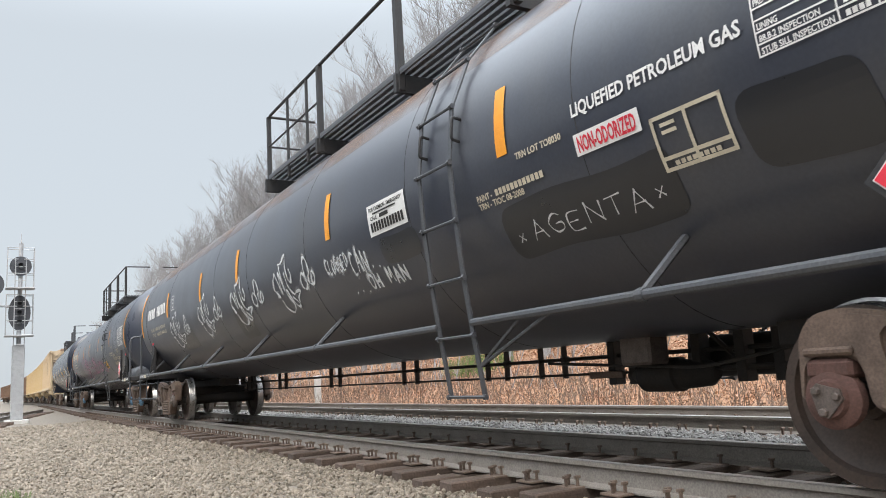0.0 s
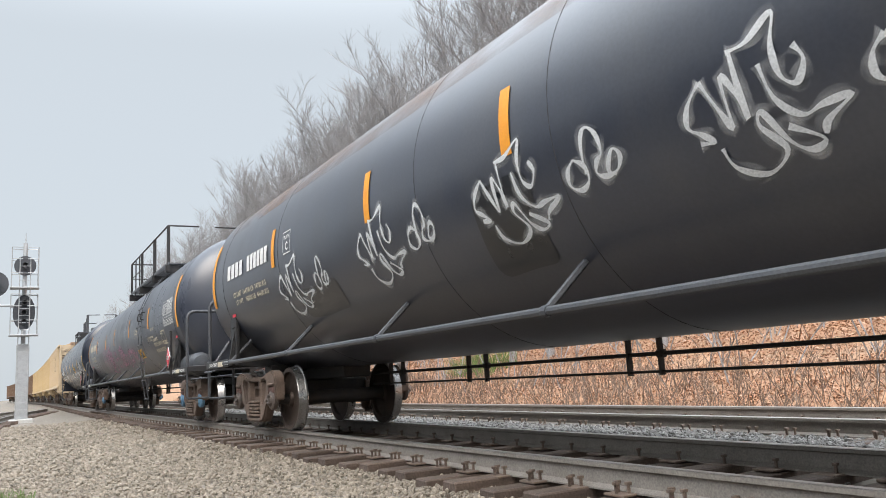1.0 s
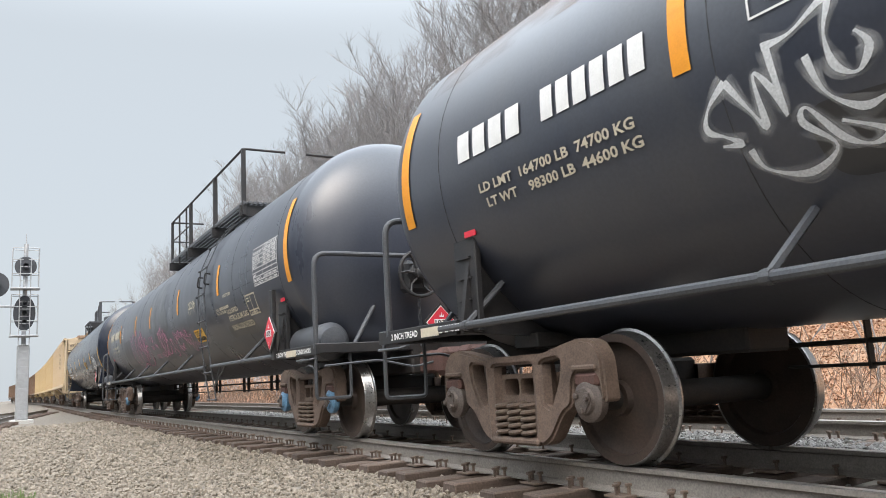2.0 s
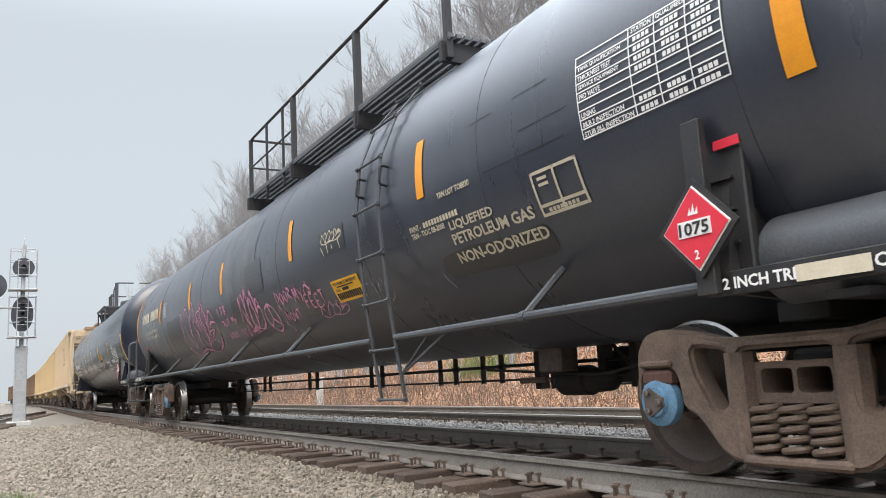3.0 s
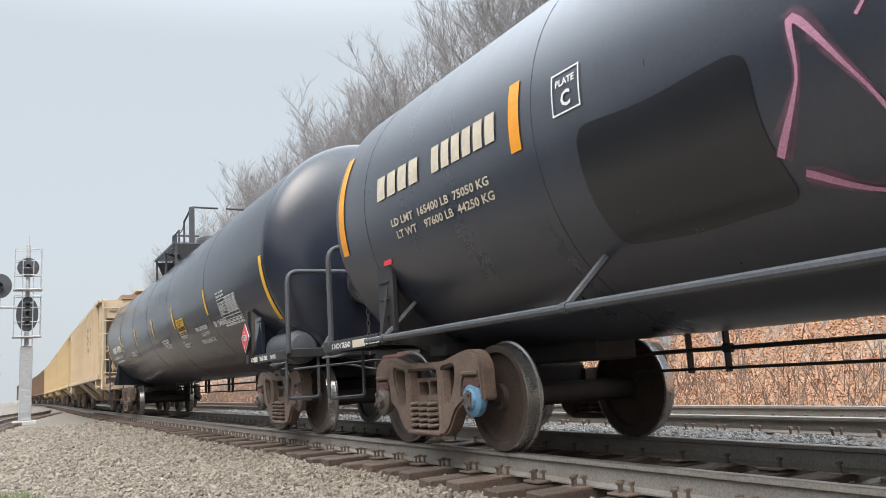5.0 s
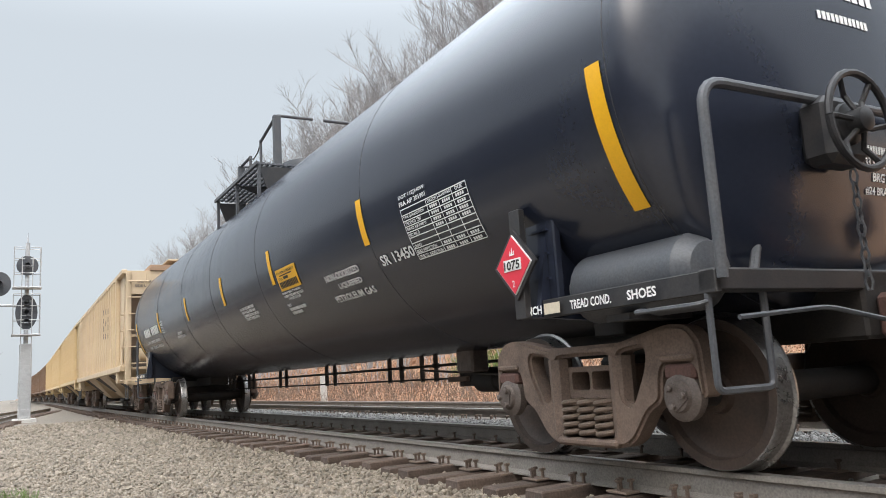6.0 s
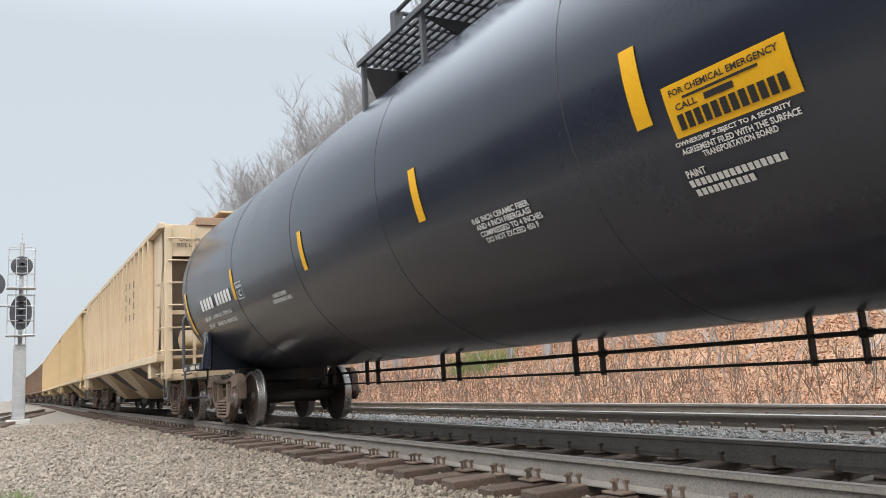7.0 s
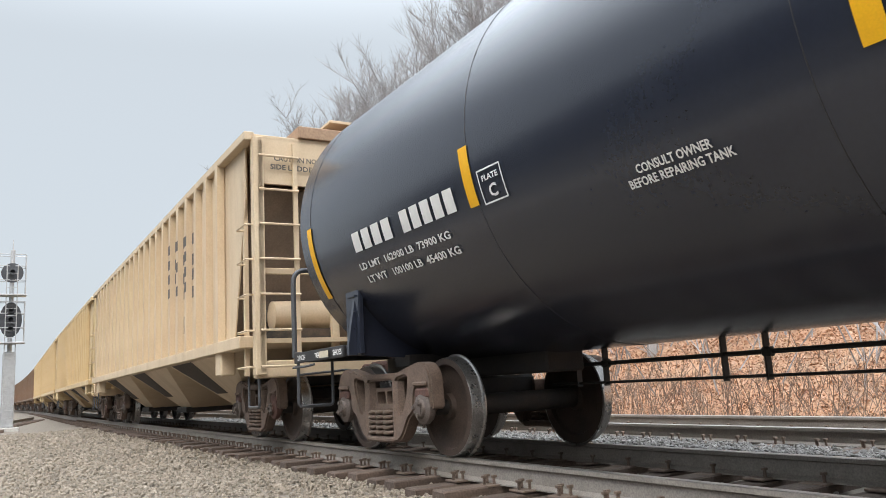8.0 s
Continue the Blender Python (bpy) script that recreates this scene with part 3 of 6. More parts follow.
def diamond(car, x, y, z, face, size=0.2):
    """Hazard placard in a holder. face: 'side' looks along -x, 'end' along -y."""
    def turned(bm):
        m = pose(x, y, z, 0, 0, -90) if face == "side" else pose(x, y, z)
        bmesh.ops.transform(bm, matrix=m, verts=bm.verts[:])
        return bm

    def rhomb(s, d0, d1):
        bm = bmesh.new()
        vs = [[bm.verts.new((p * s, d, q * s)) for p, q in ((0, -1), (1, 0), (0, 1), (-1, 0))] for d in (d0, d1)]
        bm.faces.new(vs[0])
        bm.faces.new(vs[1][::-1])
        for k in range(4):
            bm.faces.new((vs[0][k], vs[1][k], vs[1][(k + 1) % 4], vs[0][(k + 1) % 4]))
        return bm

    h = part("placard_holder", turned(rhomb(size * 1.22, 0.0, 0.02)), M_STEEL, car)
    part("placard_border", turned(rhomb(size * 1.03, -0.008, -0.001)), M_WHITE, h)
    part("placard", turned(rhomb(size * 0.98, -0.014, -0.009)), M_RED, h, "red diamond hazard placard")
    bm = box((-size * 0.5, -0.02, -size * 0.2), (size * 0.5, -0.015, size * 0.2), 0)
    part("number_panel", turned(bm), M_WHITE, h)
    bm = bmesh.new()
    add_text(bm, "1075", -size * 0.46, -size * 0.15, size * 0.92, size * 0.3)
    bmesh.ops.transform(bm, matrix=pose(0, -0.024, 0, 90), verts=bm.verts[:])
    part("number", turned(bm), M_INK, h, smooth=0)
    bm = bmesh.new()
    add_text(bm, "2", -size * 0.07, -size * 0.75, size * 0.14, size * 0.22)
    for k in (-1, 0, 1):
        f = [bm.verts.new((k * size * 0.1 + p * size, q * size, 0)) for p, q in ((-0.06, 0.32), (0.06, 0.32), (0.03 + 0.02 * k, 0.62 - 0.12 * abs(k)))]
        bm.faces.new(f)
    bmesh.ops.transform(bm, matrix=pose(0, -0.018, 0, 90), verts=bm.verts[:])
    part("symbol", turned(bm), M_WHITE, h, smooth=0)
    return h


TAG = [[(0.16, 0.25), (0.04, 0.38), (0.0, 0.52), (0.08, 0.6), (0.15, 0.68), (0.05, 0.66)],
       [(0.16, 0.25), (0.25, 0.5), (0.3, 0.62), (0.31, 0.28), (0.38, 0.42), (0.41, 0.6), (0.4, 0.13)],
       [(0.38, 0.14), (0.52, 0.13), (0.7, 0.02), (0.66, 0.22), (0.67, 0.42), (0.75, 0.5), (0.82, 0.38), (0.78, 0.27)],
       [(0.56, 0.3), (0.6, 0.55), (0.72, 0.7), (0.84, 0.68), (1.0, 0.68), (0.84, 0.78), (0.8, 0.86)],
       [(0.18, 0.74), (0.22, 0.9), (0.4, 1.0), (0.56, 0.88), (0.46, 0.68), (0.5, 0.6), (0.6, 0.84), (0.7, 0.93), (0.78, 0.88), (0.62, 0.74)]]
TAG_TAIL = [[(0.2, 0.45), (0.05, 0.6), (0.02, 0.85), (0.2, 0.98), (0.38, 0.85), (0.36, 0.6), (0.2, 0.45)],
            [(0.36, 0.75), (0.42, 0.2), (0.55, 0.02), (0.7, 0.2), (0.72, 0.5), (0.6, 0.62), (0.55, 0.8), (0.7, 0.9), (0.9, 0.85), (1.0, 0.65), (0.9, 0.52), (0.75, 0.8), (0.85, 0.92)]]
SCRAWL = [[(0.02, 0.7), (0.1, 0.4), (0.12, 0.15), (0.2, 0.5), (0.26, 0.85), (0.34, 0.4), (0.3, 0.1), (0.22, 0.25)],
          [(0.3, 0.6), (0.42, 0.2), (0.5, 0.05), (0.52, 0.45), (0.44, 0.8), (0.56, 0.95), (0.7, 0.6), (0.62, 0.25), (0.55, 0.4)],
          [(0.05, 0.8), (0.2, 1.0), (0.45, 0.9), (0.7, 1.0), (0.92, 0.85), (1.0, 0.55), (0.88, 0.5), (0.74, 0.72)],
          [(0.66, 0.5), (0.72, 0.1), (0.8, 0.35), (0.78, 0.6), (0.9, 0.3), (0.98, 0.45)]]


def inspection_table(sh, y0, y1, a0, a1):
    """Ruled table of small stencilled words and bars."""
    rows, cols = [k / 9 for k in range(1, 9)], (0.42, 0.6, 0.8)
    sh.lined("table_ruling", y0, y1, a0, a1, M_WHITE, rows, cols, 0.009)
    h = (a1 - a0) / 9
    names = ["TANK QUALIFICATION", "THICKNESS TEST", "SERVICE EQUIPMENT", "PRD VALVE", "", "LINING", "88.B.2 INSPECTION", "STUB SILL INSPECTION"]
    w = y1 - y0
    out, bars = [], []
    for k, s in enumerate(names):
        top = a1 - h * (k + 1)
        if s:
            out.append((s, y0 + w * 0.02, y0 + w * (0.02 + 0.019 * len(s)), top - h * 0.78, top - h * 0.25))
        if k in (0, 1, 2, 3, 6, 7):
            bars += [(y0 + w * c, y0 + w * (c + 0.12), top - h * 0.75, top - h * 0.28, 4) for c in (0.45, 0.64, 0.83)]
    out += [("STATION", y0 + w * 0.44, y0 + w * 0.58, a1 - h * 0.78, a1 - h * 0.25), ("QUALIFIED", y0 + w * 0.61, y0 + w * 0.79, a1 - h * 0.78, a1 - h * 0.25), ("DUE", y0 + w * 0.85, y0 + w * 0.95, a1 - h * 0.78, a1 - h * 0.25)]
    sh.words(out, M_WHITE)
    sh.blocks("table_print", bars, M_WHITE)


def emergency_sign(sh, y0, y1, a0, a1, mat, label):
    p = sh.panel("emergency_sign", y0, y1, a0, a1, mat, 0.008, label)
    w, h = y1 - y0, a1 - a0
    sh.words([("FOR CHEMICAL EMERGENCY", y0 + w * 0.06, y0 + w * 0.94, a0 + h * 0.78, a0 + h * 0.9), ("CALL", y0 + w * 0.08, y0 + w * 0.27, a0 + h * 0.5, a0 + h * 0.62)], M_INK, 0.012)
    sh.blocks("sign_print", [(y0 + w * 0.3, y0 + w * 0.62, a0 + h * 0.5, a0 + h * 0.62, 1), (y0 + w * 0.08, y0 + w * 0.9, a0 + h * 0.67, a0 + h * 0.72, 1),
                            (y0 + w * 0.06, y0 + w * 0.94, a0 + h * 0.12, a0 + h * 0.42, 12)], M_INK, 0.012)
    return p


def plate_box(sh, y0, y1, a0, a1):
    w, h = y1 - y0, a1 - a0
    sh.lined("plate_box", y0, y1, a0, a1, M_WHITE, t=0.012)
    sh.words([("PLATE", y0 + w * 0.16, y0 + w * 0.84, a0 + h * 0.66, a0 + h * 0.82), ("C", y0 + w * 0.33, y0 + w * 0.67, a0 + h * 0.16, a0 + h * 0.52)], M_WHITE)


def tank_body(car, r, z, half, end, mat, shift=0.0, seams=()):
    """Cylinder with rounded ends and thin raised weld bands."""
    prof = []
    for k in range(19):
        a = radians(90 - 5 * k)
        prof.append((max(0.02, r * math.cos(a)), -half - end * math.sin(a) + shift))
    prof.append((r, half + shift))
    for k in range(1, 19):
        a = radians(5 * k)
        prof.append((max(0.02, r * math.cos(a)), half + end * math.sin(a) + shift))
    bm = lathe(prof, pose(0, 0, z, 0, 0, 90), 96)
    tank = part("tank", bm, mat, car, smooth=25)
    for y in seams:
        bm = bmesh.new()
        pts = [((r + 0.0005) * math.cos(k * 0.10472), y + shift, z + (r + 0.0005) * math.sin(k * 0.10472)) for k in range(61)]
        part("weld_seam", tube(pts, 0.0035, 5, bm), M_STEEL, tank)
    return tank


def end_works(car, y, sign, z=1.06, brake=False, half_w=1.42, rail_h=2.16, reservoir=True, front=False, rail_out=-0.06):
    """End platform, grab rails, steps and coupler at one end of a tank car. y: the outer line."""
    a, b = sorted((y, y - sign * 1.45))
    e0, e1 = sorted((y, y - sign * 0.12))
    part("end_sill", box((-half_w, e0, z - 0.06), (half_w, e1, z + 0.06), 0.012), M_STEEL, car)
    part("draft_sill", box((-0.22, min(y, y - sign * 3.2), 0.72), (0.22, max(y, y - sign * 3.2), 1.12), 0.02), M_UNDER, car)
    for s in (-1, 1):
        sx = s * (half_w - 0.02)
        side = part("side_board", box((sx - 0.02, a, z - 0.07), (sx + 0.02, b, z + 0.05), 0.006), M_STEEL, car, "narrow board with stencilled words")
        # stirrup step below and grab bar over the platform corner
        part("step", tube(bent([(sx, y - sign * 0.08, z), (sx, y - sign * 0.08, 0.5), (sx - s * 0.42, y - sign * 0.08, 0.5), (sx - s * 0.42, y - sign * 0.08, z)], 0.05), 0.02, 6), M_PIPE, car)
        part("grab_iron", tube(bent([(sx - s * 0.02, y - sign * 0.55, z - 0.1), (sx + s * 0.07, y - sign * 0.55, z - 0.12), (sx + s * 0.07, y - sign * 0.08, z - 0.12), (sx - s * 0.02, y - sign * 0.08, z - 0.1)], 0.04), 0.014, 6), M_PIPE, car)
        part("diagonal_brace", tube([(s * 0.9, y - sign * 0.2, z), (s * 0.35, y - sign * 0.45, z + 0.75)], 0.028, 8), M_PIPE, car)
        part("cut_lever", tube(bent([(s * 1.35, y + sign * 0.06, 0.86), (s * 0.7, y + sign * 0.1, 0.9), (s * 0.3, y + sign * 0.22, 0.8), (s * 0.08, y + sign * 0.4, 0.86)], 0.08), 0.014, 6), M_PIPE, car)
        # deck grating
    deck = box((-half_w + 0.05, min(y - sign * 0.12, y - sign * 0.45), z + 0.0), (half_w - 0.05, max(y - sign * 0.12, y - sign * 0.45), z + 0.025), 0)
    part("deck", deck, M_GRATE, car)
    part("end_rail", tube(bent([(-half_w + 0.02, y + sign * rail_out, z), (-half_w + 0.02, y + sign * rail_out, rail_h), (half_w - 0.02, y + sign * rail_out, rail_h), (half_w - 0.02, y + sign * rail_out, z)], 0.16), 0.03, 10), M_PIPE, car, "bent pipe end handrail")
    coupler(car, y, sign)
    tail = bmesh.new()
    tube(bent([(0.35, y - sign * 0.1, 0.9), (0.36, y + sign * 0.3, 0.72), (0.22, y + sign * 0.62, 0.5), (0.1, y + sign * 0.95, 0.6)], 0.15), 0.024, 8, tail)
    part("air_hose", tail, M_UNDER, car, "black rubber brake hose")
    if reservoir:
        yc = y - sign * 0.85
        for s in (-1,):
            r = part("air_reservoir", lathe([(0.05, -0.56), (0.16, -0.53), (0.225, -0.44), (0.225, 0.44), (0.16, 0.53), (0.05, 0.56)], pose(s * 1.08, yc, z + 0.10, 0, 0, 90), 28), M_PIPE, car, "dusty grey air reservoir cylinder")
            part("reservoir_bracket", box((s * 1.3 - 0.02, yc - 0.1, z - 0.04), (s * 0.8 + 0.02, yc + 0.1, z + 0.02), 0) if s > 0 else box((-1.32, yc - 0.1, z - 0.14), (-0.8, yc + 0.1, z - 0.1), 0), M_STEEL, car)


def saddle(car, y, sign, r, z, mat=None):
    """Tank support at a truck: cross web with outer posts and top flanges that follow the tank."""
    mat = mat or M_STEEL
    for s in (-1, 1):
        o = [(s * 0.25, 0.92), (s * 1.42, 1.0), (s * 1.42, 1.1), (s * 1.3, 1.78), (s * 1.18, 1.86), (s * 0.9, 1.3), (s * 0.25, 1.0)]
        bm = plate(o, [], 0.05)
        bmesh.ops.transform(bm, matrix=pose(0, y - 0.02, 0, 0, 0, -90), verts=bm.verts[:])
        bmesh.ops.transform(bm, matrix=Matrix.Diagonal((-1, 1, 1, 1)), verts=bm.verts[:])
        bmesh.ops.recalc_face_normals(bm, faces=bm.faces[:])
        web = part("saddle_web", bm, mat, car)
        bm = bmesh.new()
        box((min(s * 1.28, s * 1.34), y - 0.16, 1.0), (max(s * 1.28, s * 1.34), y + 0.16, 1.84), 0.01, bm)
        part("saddle_post", bm, mat, car)
        part("cross_bearer", box((min(s * 0.2, s * 0.8), y - 0.16, 0.86), (max(s * 0.2, s * 0.8), y + 0.16, 0.98), 0.01), M_UNDER, car)
        for k in (1.25, 1.42, 1.58):
            part("rib", box((min(s * 1.34, s * 1.36), y - 0.1, k), (max(s * 1.34, s * 1.36), y + 0.1, k + 0.015), 0), mat, web)


def brake_rods(car, x, spans, z_hi, z_lo, hangers, top):
    """Long brake pipe and rod under the tank with their strap hangers."""
    part("brake_pipe", tube([(x, spans[0], z_hi), (x, spans[1], z_hi)], 0.018, 8), M_UNDER, car)
    part("brake_rod", tube([(x, spans[0], z_lo), (x, spans[1], z_lo)], 0.012, 8), M_UNDER, car)
    for y in hangers:
        for dy in (-0.19, 0.19):
            part("hanger", box((x - 0.03, y + dy - 0.008, z_lo - 0.03), (x + 0.03, y + dy + 0.008, top), 0), M_UNDER, car)
        part("pipe_clamp", box((x - 0.04, y - 0.24, z_hi - 0.035), (x + 0.04, y - 0.16, z_hi + 0.035), 0.015), M_UNDER, car)


def brake_gear(car, y):
    """Valve, cylinder and levers hung under the tank."""
    x = 0.3
    part("valve_box", box((x - 0.42, y - 0.17, 0.66), (x - 0.2, y + 0.17, 1.0), 0.02), M_CAP, car, "grey brake valve box")
    part("brake_cylinder", lathe([(0.05, -0.45), (0.10, -0.38), (0.12, -0.1), (0.14, -0.08), (0.14, 0.3), (0.09, 0.34), (0.04, 0.5)], pose(x, y, 0.57, 0, 0, 90), 20), M_UNDER, car)
    part("auxiliary_reservoir", lathe([(0.05, -0.42), (0.16, -0.36), (0.17, 0.3), (0.08, 0.4)], pose(x + 0.3, y - 0.5, 0.7, 0, 0, 90), 20), M_UNDER, car)
    part("brake_lever", box((x - 0.1, y + 0.5, 0.56), (x - 0.05, y + 0.95, 0.62), 0.01), M_RUST, car)
    part("rod_end", tube([(x, y - 0.5, 0.6), (x - 0.1, y - 1.9, 0.62)], 0.022, 8), M_UNDER, car)
    part("side_pipe", tube(bent([(x - 0.2, y + 1.4, 0.72), (x - 0.2, y + 0.3, 0.66), (x - 0.3, y - 0.6, 0.62), (x - 0.2, y - 1.6, 0.78)], 0.2), 0.014, 6), M_UNDER, car)
    for k in (-1.05, -0.72, -0.3, 0.42, 0.68):
        part("hanger", box((x - 0.06, y + k - 0.045, 0.5), (x + 0.06, y + k + 0.045, 1.0), 0.005), M_UNDER, car)
    part("cross_brace", tube([(x, y - 0.3, 0.98), (x, y - 0.72, 0.6)], 0.02, 6), M_UNDER, car)


def board_words(car, x, y0, y1, z, rows):
    for text, f0, f1 in rows:
        bm = bmesh.new()
        add_text(bm, text, y0 + (y1 - y0) * f0, z - 0.03, (y1 - y0) * (f1 - f0), 0.055)
        bmesh.ops.transform(bm, matrix=Matrix(((0, 0, 0, x), (1, 0, 0, 0), (0, 1, 0, 0), (0, 0, 0, 1))), verts=bm.verts[:])
        part("lettering", bm, M_WHITE, car, smooth=0)["kind"] = "stuff"


def old_tank_car(kind):
    """Long black gas tank car with a top walkway, side ladder and pipe along each flank. kind 'a' or 'b' sets its markings."""
    car = new("tank_car")
    r, z, half, end, sft = 1.47, 2.34, 9.6, 0.58, 0.2
    tank = tank_body(car, r, z, half, end, M_TANK_RUST if kind == "a" else M_TANK, sft, (-9.2, -6.9, -4.6, -2.0, 0.4, 2.3, 6.1, 8.9))
    sh = Shell(tank, r, z, half, end, sft)
    w = 0.125
    for y in ((-5.9, -2.55, 1.1, 3.5, 6.5) if kind == "a" else (-5.78, -2.38, 1.04, 3.45, 6.5)):
        sh.panel("marking_strip", y - w / 2, y + w / 2, -6.5, 13.2, M_ORANGE, 0.007, "orange reflective strip")
    sh.panel("marking_strip", -9.42, -9.27, -16, 26, M_ORANGE, 0.007)
    sh.panel("marking_strip", 9.76, 9.62, -15, 27, M_ORANGE, 0.007)
    up = 2.1 if kind == "b" else 0.8
    sh.blocks("car_mark", [(8.8, 7.92, up - 2.6, up + 6.0, 4), (7.72, 6.72, up - 2.6, up + 6.0, 6)], M_CREAM if kind == "b" else M_WHITE)
    sh.words([("LD LMT  164700 LB  74700 KG" if kind == "a" else "LD LMT  165400 LB  75050 KG", 8.55, 6.9, up - 13.7, up - 11.0),
              ("LT WT    98300 LB  44600 KG" if kind == "a" else "LT WT    97600 LB  44250 KG", 8.49, 6.87, up - 18.3, up - 15.6)], M_CREAM)
    plate_box(sh, 6.06, 5.78, -2.8, 8.2)
    sh.lined("consent_box", -7.28, -7.77, -25.6, -13.4, M_CREAM, (0.22,), (0.5,), 0.022)
    sh.blocks("box_print", [(-7.33, -7.47, -16, -15.2, 1), (-7.33, -7.47, -17.6, -16.8, 1), (-7.36, -7.68, -24.6, -23.6, 8)], M_CREAM)
    sh.words([("TRN LOT TO8030", -6.05, -6.55, -9.2, -7.4), ("PAINT -", -5.48, -5.68, -16.2, -14.4), ("TRN - TIOC 08-2008", -5.48, -6.05, -18.6, -16.8)], M_CREAM)
    sh.blocks("paint_print", [(-5.72, -6.3, -16.2, -14.4, 12)], M_CREAM)
    inspection_table(sh, -7.88 if kind == "b" else -8.03, -9.0, -11.2, 9.2)
    if kind == "a":
        sh.words([("LIQUEFIED PETROLEUM GAS", -6.68, -7.96, -6.2, -2.2)], M_WHITE)
        sh.panel("rust_film", 9.5, -9.3, 30, 64, M_RUSTFILM, 0.003, "streaky orange rust along the shoulder")
        sh.panel("odour_label", -6.66, -7.22, -15, -9.7, M_WHITE, 0.008, "white label with faded red words")
        sh.words([("NON-ODORIZED", -6.69, -7.19, -14.2, -10.4)], M_RED, 0.012)
        sh.patch(-7.83, -8.5, -32, -15.6, M_PATCH, 0.004, "fresh black paint patch")
        sh.patch(-5.68, -7.35, -36, -19.8, M_PATCH, 0.004)
        sh.patch(-3.7, -4.45, -24.5, -14.5, M_PATCH, 0.004)
        sh.patch(1.7, 0.95, -40, -12, M_PATCH, 0.004)
        sh.patch(5.9, 4.6, -37, -22, M_PATCH, 0.004)
        emergency_sign(sh, -3.6, -4.38, -13, -1.5, M_WHITE, "white emergency sign with dark words")
        sh.scrawl([("*AGENTA*", -5.75, -7.3, -31.5, -26.5)], 0.014, M_SPRAY, "thin white hand-drawn letters")
        sh.scrawl([("CLOGGED", -2.31, -2.93, -20.5, -14.5), ("CAN..", -2.96, -3.66, -24.5, -15.5), ("...OH MAN", -2.78, -4.05, -32, -26)], 0.03, M_SPRAY)
        for y, a, wd, h, tl in ((6.44, -4.5, 1.1, 0.74, 0.4), (3.86, -2.2, 0.95, 0.74, 0.48), (1.64, -2.8, 0.97, 0.72, 0.5), (-0.48, -2.8, 0.88, 0.74, 0.46)):
            sh.spray("graffiti", TAG, y, a, wd, h, 0.036, M_SPRAY, "white spray-painted tag")
            sh.spray("graffiti", TAG_TAIL, y - wd * 1.13, a - 5.4, tl, h * 0.52, 0.036, M_SPRAY)
    else:
        sh.words([("LIQUEFIED", -6.12, -6.75, -20.6, -17.2), ("PETROLEUM GAS", -6.1, -7.2, -24.7, -21.3), ("NON-ODORIZED", -6.06, -7.26, -31, -27.4)], M_CREAM)
        sh.patch(-5.8, -7.3, -36, -27, M_PATCH, 0.004, "fresh black paint patch")
        sh.patch(0.66, -0.6, -40, -13, M_PATCH, 0.004)
        sh.patch(5.9, 4.6, -40, -8, M_PATCH, 0.004)
        sh.patch(1.24, -0.08, -12, 33, M_GREYPATCH, 0.003, "grey oversprayed area")
        sh.patch(-0.05, -0.85, -8, 30, M_GREYPATCH, 0.0035)
        sh.patch(-0.3, -1.13, -15.5, 3, M_PATCH, 0.005)
        sh.patch(-2.18, -2.95, -36, -21, M_PATCH, 0.004)
        emergency_sign(sh, -3.4, -4.13, -32.5, -22.4, M_YELLOW, "yellow emergency sign with dark words")
        sh.panel("worn_label", -3.36, -4.06, -11.5, -1, M_PATCH, 0.005, "scratched dark label")
        sh.spray("label_wear", SCRAWL, -3.4, -1.5, 0.62, 0.13, 0.02, M_CREAM)
        sh.spray("label_wear", [[(0, 0.2), (0.1, 0.9)], [(0.28, 0.1), (0.3, 0.8)], [(0.5, 0.3), (0.52, 0.6)], [(0.8, 0.0), (0.86, 0.8)]], -3.4, -6.0, 0.62, 0.15, 0.022, M_CREAM)
        sh.spray("graffiti", SCRAWL, 4.65, 0, 2.8, 1.08, 0.038, M_PINK, "pink spray-painted lettering")
        sh.spray("graffiti", TAG, 3.4, -6, 1.3, 0.75, 0.03, M_PINK)
        sh.spray("graffiti", SCRAWL, 0.32, -9, 1.05, 0.66, 0.045, M_PINK)
        sh.spray("graffiti", [[(0.5, 0), (0.15, 0.15), (0, 0.5), (0.15, 0.85), (0.5, 1), (0.85, 0.85), (1, 0.5), (0.85, 0.15), (0.5, 0)], [(0.5, 0), (0.5, 0.5), (0.1, 0.75)], [(0.5, 0.5), (0.95, 0.85)]], -0.8, -22, 0.48, 0.42, 0.035, M_PINK)
        sh.scrawl([("138", 1.58, 1.0, -19, -13.8), ("PUT MY", 1.44, 0.6, -26.5, -22.5), ("FOOT INTO THE", 1.37, -0.28, -36.0, -31.5),
                   ("DOOR", -1.46, -2.12, -24, -18.6), ("MY", -2.14, -2.5, -26.2, -20), ("FEET", -2.44, -3.1, -31, -24.5), ("NOWT", -1.57, -2.14, -34.2, -29.6)], 0.032, M_PINK)
        sh.spray("arrow", [[(0, 1), (0.1, 0.3), (0.5, 0), (0.9, 0.6)], [(0.55, 0.75), (0.95, 0.75), (0.95, 0.2)]], -2.54, -19.5, 0.22, 0.13, 0.03, M_PINK)
        sh.spray("arrow", [[(0.4, 0), (0.45, 0.5), (0.1, 0.7), (1, 0.85), (0.7, 1)], [(0, 0.2), (0.4, 0), (0.8, 0.2)]], -1.43, -24.5, 0.14, 0.42, 0.025, M_PINK)
        sh.spray("graffiti", SCRAWL, -4.2, -26, 0.5, 0.3, 0.016, OVERSPRAY[M_SPRAY])
